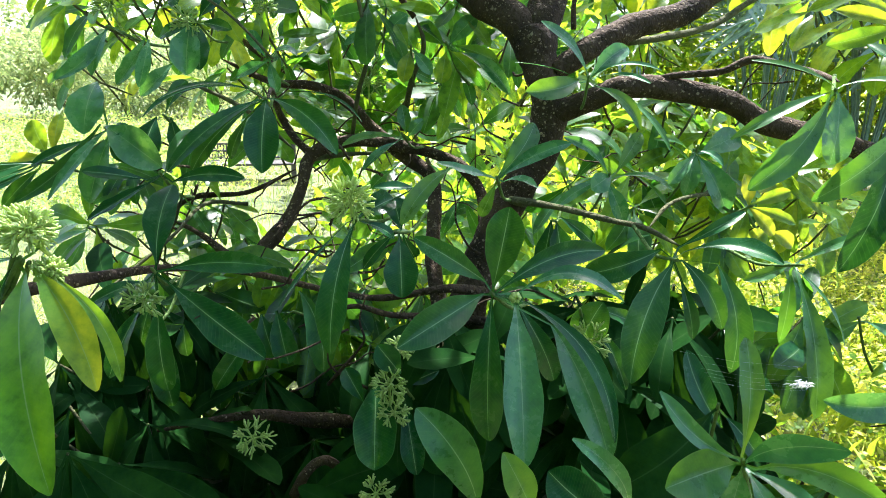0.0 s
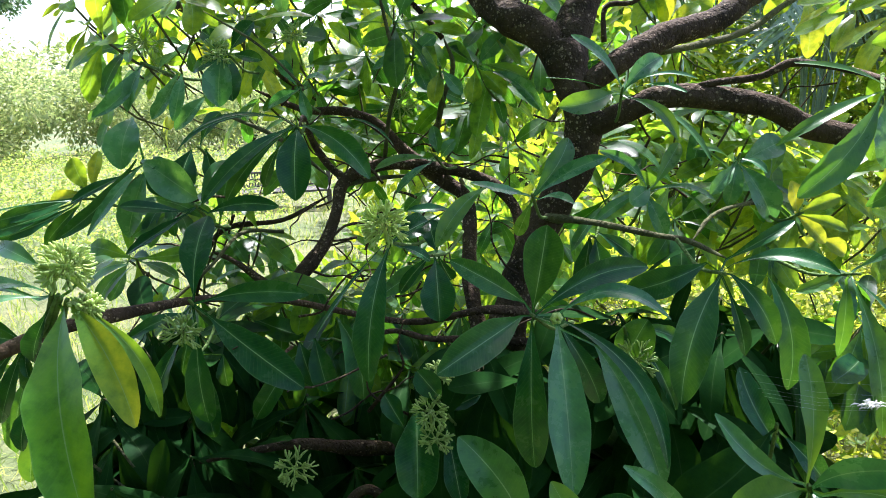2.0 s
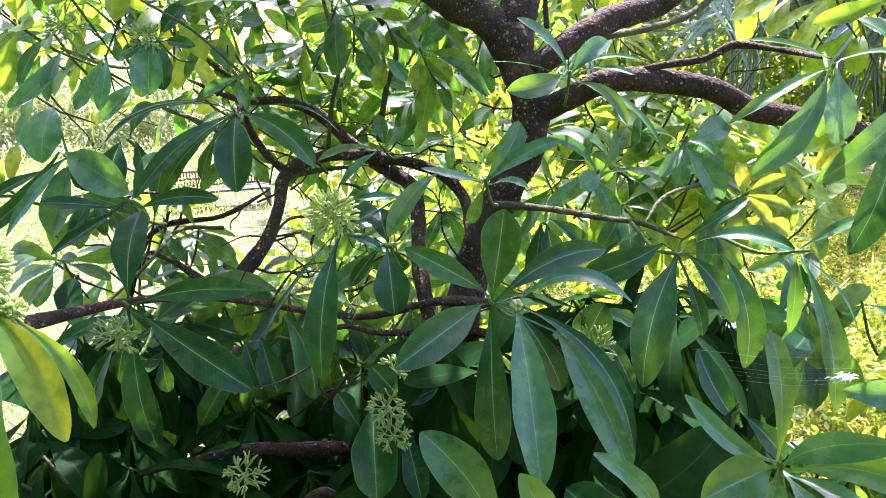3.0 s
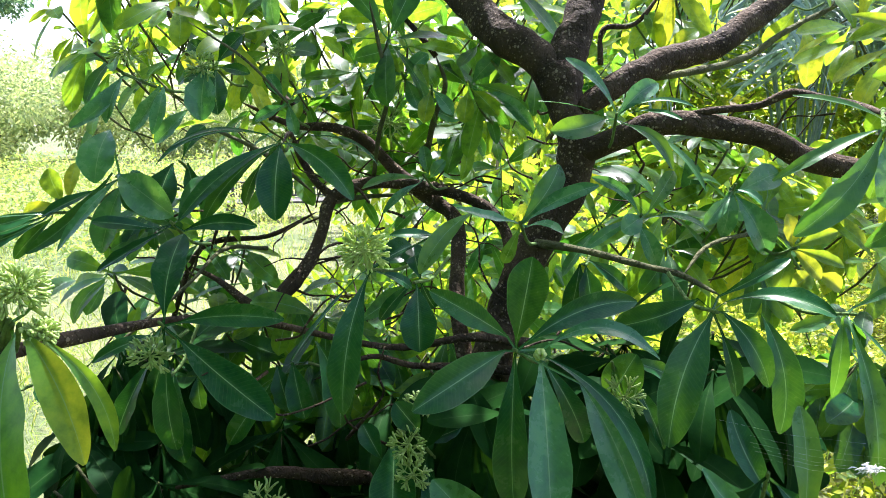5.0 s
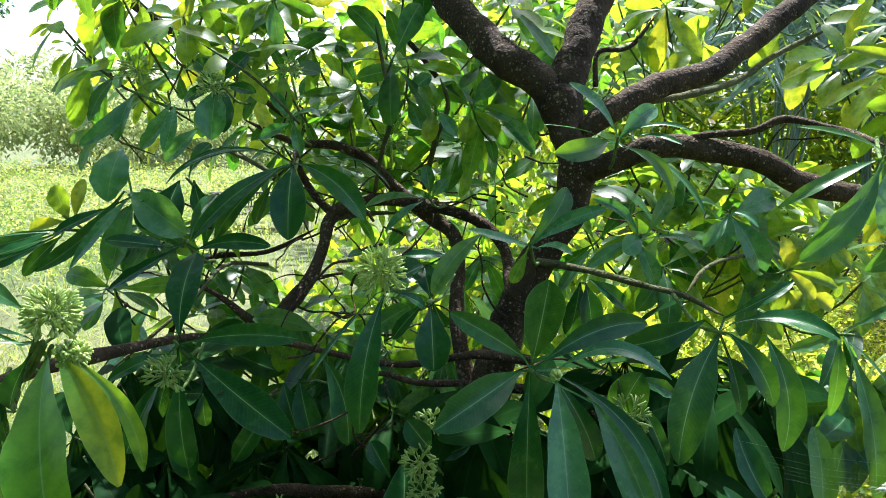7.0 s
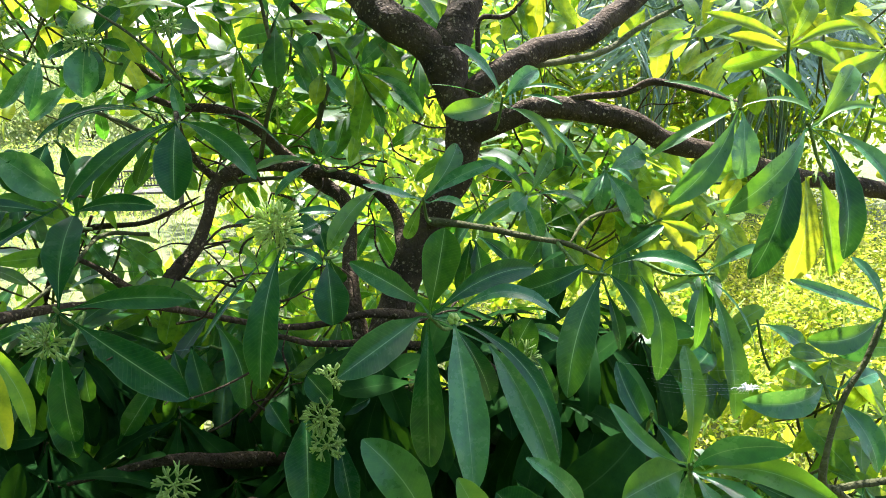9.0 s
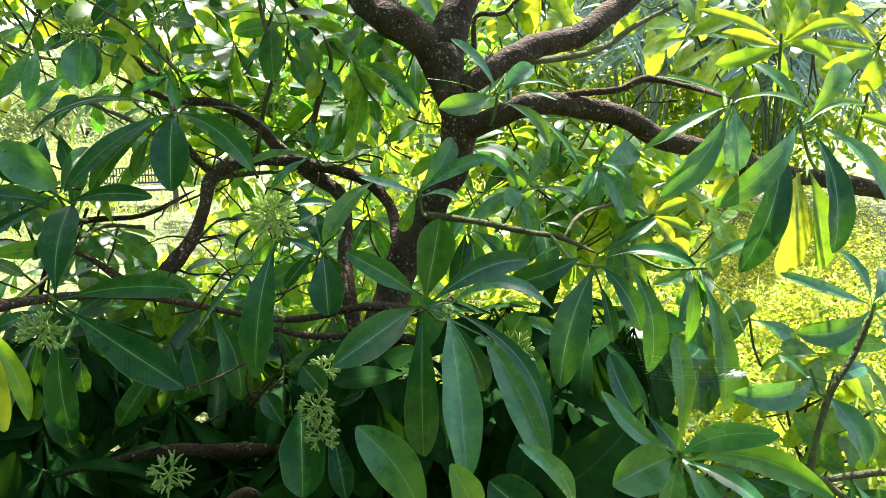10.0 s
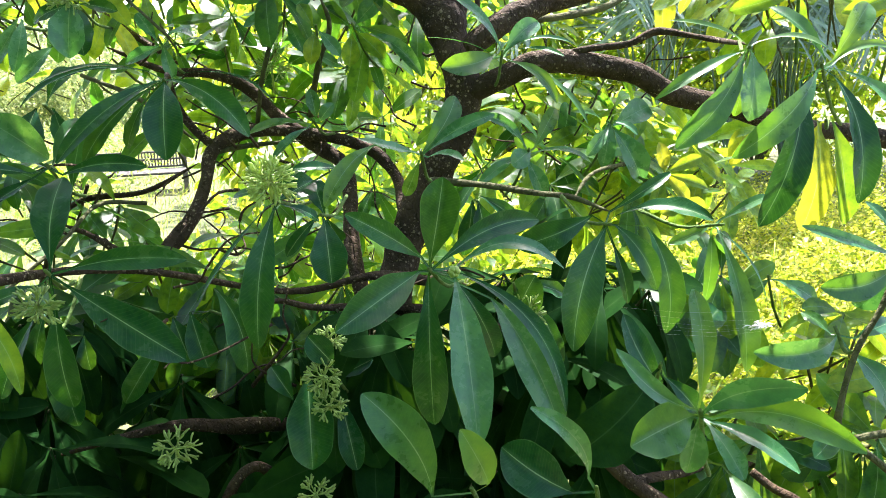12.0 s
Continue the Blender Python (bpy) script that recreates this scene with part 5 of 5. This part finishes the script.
leaf(w, (-0.204, 1.354, 1.485), (-0.232, 1.370, 1.526), 0.024, 0, 0.00, 0.05)
w = twig((0.054, 1.437, 1.437), (0.047, 1.347, 1.499), 5)
leaf(w, (0.044, 1.347, 1.495), (0.033, 1.338, 1.444), 0.031, 0, 0.00, 0.05)
leaf(w, (0.051, 1.346, 1.497), (0.082, 1.329, 1.458), 0.025, 0, 0.00, 0.05)
leaf(w, (0.042, 1.349, 1.502), (0.021, 1.363, 1.541), 0.025, 0, 0.00, 0.05)
w = twig((0.073, 1.458, 1.321), (0.034, 1.369, 1.350), 4)
leaf(w, (0.028, 1.369, 1.345), (-0.074, 1.339, 1.334), 0.021, 30, -0.06, 0.05)
leaf(w, (0.023, 1.368, 1.339), (-0.039, 1.341, 1.290), 0.018, 20, 0.00, 0.05)
leaf(w, (0.043, 1.366, 1.349), (0.069, 1.367, 1.380), 0.024, 0, 0.00, 0.05)
leaf(w, (0.039, 1.369, 1.355), (0.031, 1.382, 1.404), 0.026, 0, 0.00, 0.05)
w = twig((-0.294, 1.488, 1.510), (-0.308, 1.338, 1.536), 0)
leaf(w, (-0.309, 1.338, 1.533), (-0.298, 1.297, 1.460), 0.045, 0, 0.00, 0.05)
leaf(w, (-0.320, 1.363, 1.536), (-0.351, 1.350, 1.451), 0.036, 0, 0.00, 0.05)
leaf(w, (-0.316, 1.341, 1.536), (-0.376, 1.349, 1.510), 0.026, 0, 0.00, 0.05)
leaf(w, (-0.301, 1.337, 1.536), (-0.249, 1.321, 1.525), 0.023, 0, 0.00, 0.05)
leaf(w, (-0.314, 1.342, 1.543), (-0.357, 1.360, 1.578), 0.030, 0, 0.00, 0.05)
leaf(w, (-0.305, 1.340, 1.545), (-0.263, 1.340, 1.588), 0.035, 0, 0.00, 0.05)
w = twig((-0.329, 1.354, 1.353), (-0.340, 1.238, 1.387), 0)
leaf(w, (-0.356, 1.242, 1.387), (-0.371, 1.198, 1.319), 0.056, 0, 0.00, 0.05)
leaf(w, (-0.339, 1.258, 1.386), (-0.317, 1.238, 1.321), 0.028, 0, 0.00, 0.05)
leaf(w, (-0.347, 1.262, 1.394), (-0.322, 1.299, 1.443), 0.025, 0, 0.00, 0.05)
w = twig((0.481, 1.682, 1.642), (0.543, 1.672, 1.580), 1)
leaf(w, (0.543, 1.672, 1.580), (0.617, 1.685, 1.628), 0.042, 0, 0.00, 0.05)
leaf(w, (0.536, 1.673, 1.586), (0.506, 1.688, 1.666), 0.050, 0, 0.00, 0.05)
leaf(w, (0.549, 1.671, 1.574), (0.630, 1.665, 1.530), 0.037, 0, 0.00, 0.05)
leaf(w, (0.533, 1.670, 1.574), (0.468, 1.656, 1.520), 0.042, 0, 0.00, 0.05)
w = twig((0.546, 1.198, 1.263), (0.550, 1.098, 1.274), 1)
leaf(w, (0.550, 1.098, 1.274), (0.591, 1.091, 1.232), 0.025, 0, 0.00, 0.05)
leaf(w, (0.547, 1.098, 1.272), (0.525, 1.085, 1.217), 0.028, 0, 0.00, 0.05)
leaf(w, (0.554, 1.099, 1.278), (0.616, 1.106, 1.297), 0.022, 0, 0.00, 0.05)
leaf(w, (0.550, 1.099, 1.278), (0.542, 1.108, 1.322), 0.028, 0, 0.00, 0.05)
leaf(w, (0.555, 1.098, 1.274), (0.625, 1.096, 1.248), 0.020, 0, 0.00, 0.05)
w = twig((0.600, 1.196, 1.245), (0.637, 1.192, 1.217), 1)
leaf(w, (0.637, 1.192, 1.217), (0.600, 1.185, 1.191), 0.037, 0, 0.00, 0.05)
leaf(w, (0.642, 1.192, 1.214), (0.682, 1.188, 1.190), 0.031, 0, 0.00, 0.05)
leaf(w, (0.635, 1.191, 1.212), (0.618, 1.180, 1.164), 0.031, 0, 0.00, 0.05)
# ---- flower clusters ----
flower_head((-0.028, 0.900, 1.318), 0.029, 1)
flower_head((-0.286, 0.707, 1.328), 0.023, 1)
flower_head((-0.270, 0.701, 1.293), 0.014, 1)
flower_head((-0.278, 0.915, 1.194), 0.025, 0)
flower_head((-0.158, 0.913, 1.010), 0.027, 0)
flower_head((0.015, 0.914, 1.080), 0.025, 0)
flower_head((0.021, 0.907, 1.045), 0.022, 0)
flower_head((0.275, 0.934, 1.127), 0.029, 0)
flower_head((-0.400, 1.219, 1.552), 0.028, 0)
flower_head((-0.276, 1.167, 1.526), 0.024, 0)
flower_head((-0.185, 1.281, 1.560), 0.020, 0)
flower_head((-0.032, 1.459, 1.441), 0.033, 0)
flower_head((0.026, 0.955, 1.111), 0.021, 0)
flower_head((-0.002, 0.900, 0.933), 0.023, 0)
# ---- the crown's mass ----
def leafy_mass(name, centre, half, whorls, size, mat, droop=0.35, seed=1, per=(5, 8)):
    """Whorls of leaves on short shoots through an ellipsoid of the crown, in one mesh."""
    r = random.Random(seed)
    bm = bmesh.new()
    uv = bm.loops.layers.uv.new("UVMap")
    stems = bmesh.new()
    c, half = Vector(centre), Vector(half)
    for _ in range(whorls):
        while True:
            q = Vector((r.uniform(-1, 1), r.uniform(-1, 1), r.uniform(-1, 1)))
            if q.length < 1:
                break
        p = c + Vector((q.x * half.x, q.y * half.y, q.z * half.z))
        axis = (Vector((q.x, q.y - 0.3, 0.6 + 0.4 * q.z)) + Vector((r.uniform(-0.5, 0.5), r.uniform(-0.5, 0.5), r.uniform(-0.3, 0.3)))).normalized()
        back = p - axis * r.uniform(0.06, 0.16) - Vector((0, r.uniform(-0.05, 0.02), 0.04))
        tube(stems, [back, back.lerp(p, 0.6) + Vector((0, 0, -0.01)), p], (0.0014, 0.0027, 0.0022), 5)
        side = axis.orthogonal().normalized()
        n = r.randint(*per)
        first = r.uniform(0, 6.28)
        for k in range(n):
            w = first + 2 * math.pi * k / n + r.uniform(-0.25, 0.25)
            d = Matrix.Rotation(w, 3, axis) @ side
            d = (d + axis * r.uniform(0.0, 0.6) + Vector((0, 0, -droop * r.uniform(0.3, 2.2)))).normalized()
            s = r.uniform(*size)
            lean = r.gauss(0, 22)
            blade(bm, uv, p + d * 0.015, p + d * s, s * r.uniform(0.24, 0.36), lean, r.uniform(-0.06, 0.06), r.uniform(0.02, 0.12), 9 if mat == leaf_shaded else 7, 2, 0.18, 0.04, p, r.random(), axis * 0.5 + UP * 0.6 + OUT * 0.35)
    settled(part(name, bm, mat, tree, "mass of glossy green leaves", "stuff"))
    settled(part("shoot", stems, twig_bark, tree, "thin leafy shoots", "stuff"))


def fine_twigs(centre, half, count, seed):
    """Thin bare twigs that wander through a part of the crown, in one mesh."""
    r = random.Random(seed)
    bm = bmesh.new()
    c = Vector(centre)
    for _ in range(count):
        p = c + Vector((r.uniform(-1, 1) * half[0], r.uniform(-1, 1) * half[1], r.uniform(-1, 1) * half[2]))
        d = Vector((r.uniform(-1, 1), r.uniform(-0.5, 0.3), r.uniform(-0.5, 0.6))).normalized()
        pts = [p]
        for _ in range(5):
            d = (d + Vector((r.uniform(-1, 1), r.uniform(-1, 1), r.uniform(-1, 1))) * 0.6).normalized()
            pts.append(pts[-1] + d * r.uniform(0.02, 0.045))
        path = smooth_path(pts, 3)
        tube(bm, path, np.linspace(r.uniform(0.0018, 0.0034), 0.001, len(path)), 5, 0.25)
    settled(part("fine_twig", bm, bark, tree, "thin dark bare twigs", "stuff"))


leafy_mass('foliage', (-0.174, 1.689, 1.554), (0.52, 0.35, 0.26), 40, (0.08, 0.14), leaf_mass, 0.30, 11)
leafy_mass('foliage', (-0.05, 1.85, 1.50), (0.38, 0.20, 0.22), 18, (0.08, 0.13), leaf_mass, 0.40, 61)
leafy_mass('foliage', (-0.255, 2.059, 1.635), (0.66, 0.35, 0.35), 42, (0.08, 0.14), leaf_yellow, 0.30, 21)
leafy_mass('foliage', (-0.156, 1.227, 0.796), (0.48, 0.30, 0.24), 95, (0.12, 0.19), leaf_shaded, 1.70, 12)
leafy_mass('foliage', (0.390, 1.208, 0.846), (0.27, 0.25, 0.20), 42, (0.12, 0.19), leaf_shaded, 1.70, 13)
leafy_mass('foliage', (0.566, 1.510, 1.287), (0.27, 0.25, 0.16), 16, (0.09, 0.14), leaf_mass, 0.40, 14)
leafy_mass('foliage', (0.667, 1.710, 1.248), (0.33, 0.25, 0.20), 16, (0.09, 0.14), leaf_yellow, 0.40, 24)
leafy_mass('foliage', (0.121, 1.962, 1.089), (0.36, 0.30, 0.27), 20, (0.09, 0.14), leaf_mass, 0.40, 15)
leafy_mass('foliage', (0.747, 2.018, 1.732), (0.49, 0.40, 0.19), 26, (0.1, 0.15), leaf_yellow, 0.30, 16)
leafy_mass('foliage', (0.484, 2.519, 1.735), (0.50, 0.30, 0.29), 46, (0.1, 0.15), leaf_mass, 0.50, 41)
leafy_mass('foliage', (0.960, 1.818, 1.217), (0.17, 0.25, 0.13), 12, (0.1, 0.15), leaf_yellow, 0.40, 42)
leafy_mass('foliage', (-0.406, 1.159, 1.012), (0.11, 0.15, 0.11), 14, (0.11, 0.16), leaf_shaded, 1.40, 43)
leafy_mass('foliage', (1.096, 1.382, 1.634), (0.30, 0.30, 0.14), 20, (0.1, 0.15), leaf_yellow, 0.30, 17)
leafy_mass('foliage', (-0.373, 0.996, 0.959), (0.12, 0.20, 0.11), 30, (0.12, 0.19), leaf_shaded, 1.70, 31)
leafy_mass('foliage', (0.103, 1.047, 0.868), (0.22, 0.20, 0.13), 34, (0.12, 0.19), leaf_shaded, 1.70, 32)
leafy_mass('foliage', (0.906, 1.709, 1.193), (0.16, 0.25, 0.17), 13, (0.09, 0.14), leaf_yellow, 0.40, 33)
leafy_mass('foliage', (-0.409, 1.534, 1.595), (0.19, 0.25, 0.14), 9, (0.08, 0.13), leaf_yellow, 0.30, 34)
leafy_mass('foliage', (-0.527, 1.746, 1.652), (0.23, 0.25, 0.16), 9, (0.08, 0.13), leaf_yellow, 0.40, 35)
leafy_mass('foliage', (-0.211, 1.459, 1.022), (0.37, 0.20, 0.14), 38, (0.1, 0.15), leaf_mass, 1.00, 36)
leafy_mass('foliage', (0.116, 1.069, 1.061), (0.09, 0.10, 0.10), 14, (0.11, 0.16), leaf_shaded, 1.50, 37)
leafy_mass('foliage', (0.397, 1.086, 1.069), (0.15, 0.12, 0.12), 26, (0.11, 0.17), leaf_shaded, 1.50, 38)
leafy_mass('foliage', (-0.468, 1.538, 1.128), (0.17, 0.30, 0.21), 14, (0.09, 0.13), leaf_mass, 0.50, 19)
leafy_mass('foliage', (0.882, 1.054, 0.908), (0.19, 0.15, 0.12), 11, (0.08, 0.13), leaf_yellow, 0.60, 51)
leafy_mass('foliage', (0.726, 0.981, 0.880), (0.20, 0.12, 0.06), 11, (0.1, 0.15), leaf_mass, 0.80, 52)
leafy_mass('foliage', (0.654, 1.200, 1.063), (0.09, 0.10, 0.09), 8, (0.1, 0.14), leaf_mass, 0.80, 56)
# Two unseen leaf clusters added overhead to shade the whorls below.
leafy_mass("foliage", (-0.2, 1.42, 2.05), (0.20, 0.11, 0.08), 9, (0.1, 0.14), leaf_mass, 0.3, 39)
leafy_mass("foliage", (0.26, 1.30, 2.10), (0.15, 0.14, 0.08), 16, (0.1, 0.15), leaf_mass, 0.3, 49)
fine_twigs((-0.259, 1.455, 1.183), (0.28, 0.18, 0.15), 28, 5)
fine_twigs((0.006, 1.594, 1.305), (0.3, 0.2, 0.16), 22, 6)
fine_twigs((0.061, 1.139, 1.072), (0.3, 0.15, 0.12), 16, 7)
fine_twigs((0.629, 1.625, 1.335), (0.3, 0.2, 0.16), 14, 8)
# Unseen crown continued overhead, placed to keep sun and skylight off the whorls.
leafy_mass("foliage", (0.08, 1.42, 2.4), (0.43, 0.58, 0.3), 94, (0.12, 0.18), leaf_mass, 0.3, 48)
leafy_mass("foliage", (-0.85, 0.15, 2.35), (0.95, 1.1, 0.35), 122, (0.12, 0.18), leaf_mass, 0.3, 28)
web_at = Vector((0.306, 0.540, 1.258))
web_ends = [(0.260, 0.652, 1.237), (0.270, 0.618, 1.241), (0.271, 0.617, 1.236), (0.273, 0.616, 1.233), (0.275, 0.615, 1.230), (0.277, 0.609, 1.228)]
web_far = [(0.334, 0.584, 1.251), (0.333, 0.563, 1.252), (0.327, 0.554, 1.253), (0.318, 0.546, 1.254), (0.313, 0.542, 1.255), (0.308, 0.538, 1.255)]
bud_at = Vector((0.150, 0.803, 1.234))


# ---- spider web and bud ----
def spider_web():
    root = thing("spider_web", web_at, "torn spider web with a white silk clump between leaves", "spider web")
    for n, end in enumerate(web_ends):
        bm = bmesh.new()
        a, b = Vector(end), Vector(web_far[n])
        tube(bm, [a, a.lerp(b, 0.5) + Vector((0, 0, -0.003)), b], (0.000025, 0.000025, 0.000025), 4)
        settled(part("strand", bm, silk, root))
    bm = bmesh.new()
    for _ in range(110):
        p = web_at + Vector((rng.gauss(0, 0.0024), rng.gauss(0, 0.0015), rng.gauss(0, 0.0009)))
        q = p + Vector((rng.uniform(-1, 1), rng.uniform(-0.4, 0.4), rng.uniform(-0.25, 0.25))) * 0.005
        tube(bm, [p, p.lerp(q, 0.5) + Vector((0, 0, 0.0008)), q], (0.0002, 0.0005, 0.0002), 5)
    settled(part("silk_clump", bm, silk, root, kind="stuff"))


spider_web()
bm = bmesh.new()
for k in range(6):
    w = k * 1.05
    q = Vector((math.cos(w) * 0.004, -0.003, math.sin(w) * 0.004))
    tube(bm, [bud_at + q * 0.3 + Vector((0, 0.008, 0)), bud_at + q, bud_at + q * 0.7 + Vector((0, -0.006, 0))], (0.002, 0.0032, 0.0012), 6)
settled(part("bud", bm, floret_green, tree, "small pale bud cluster"))
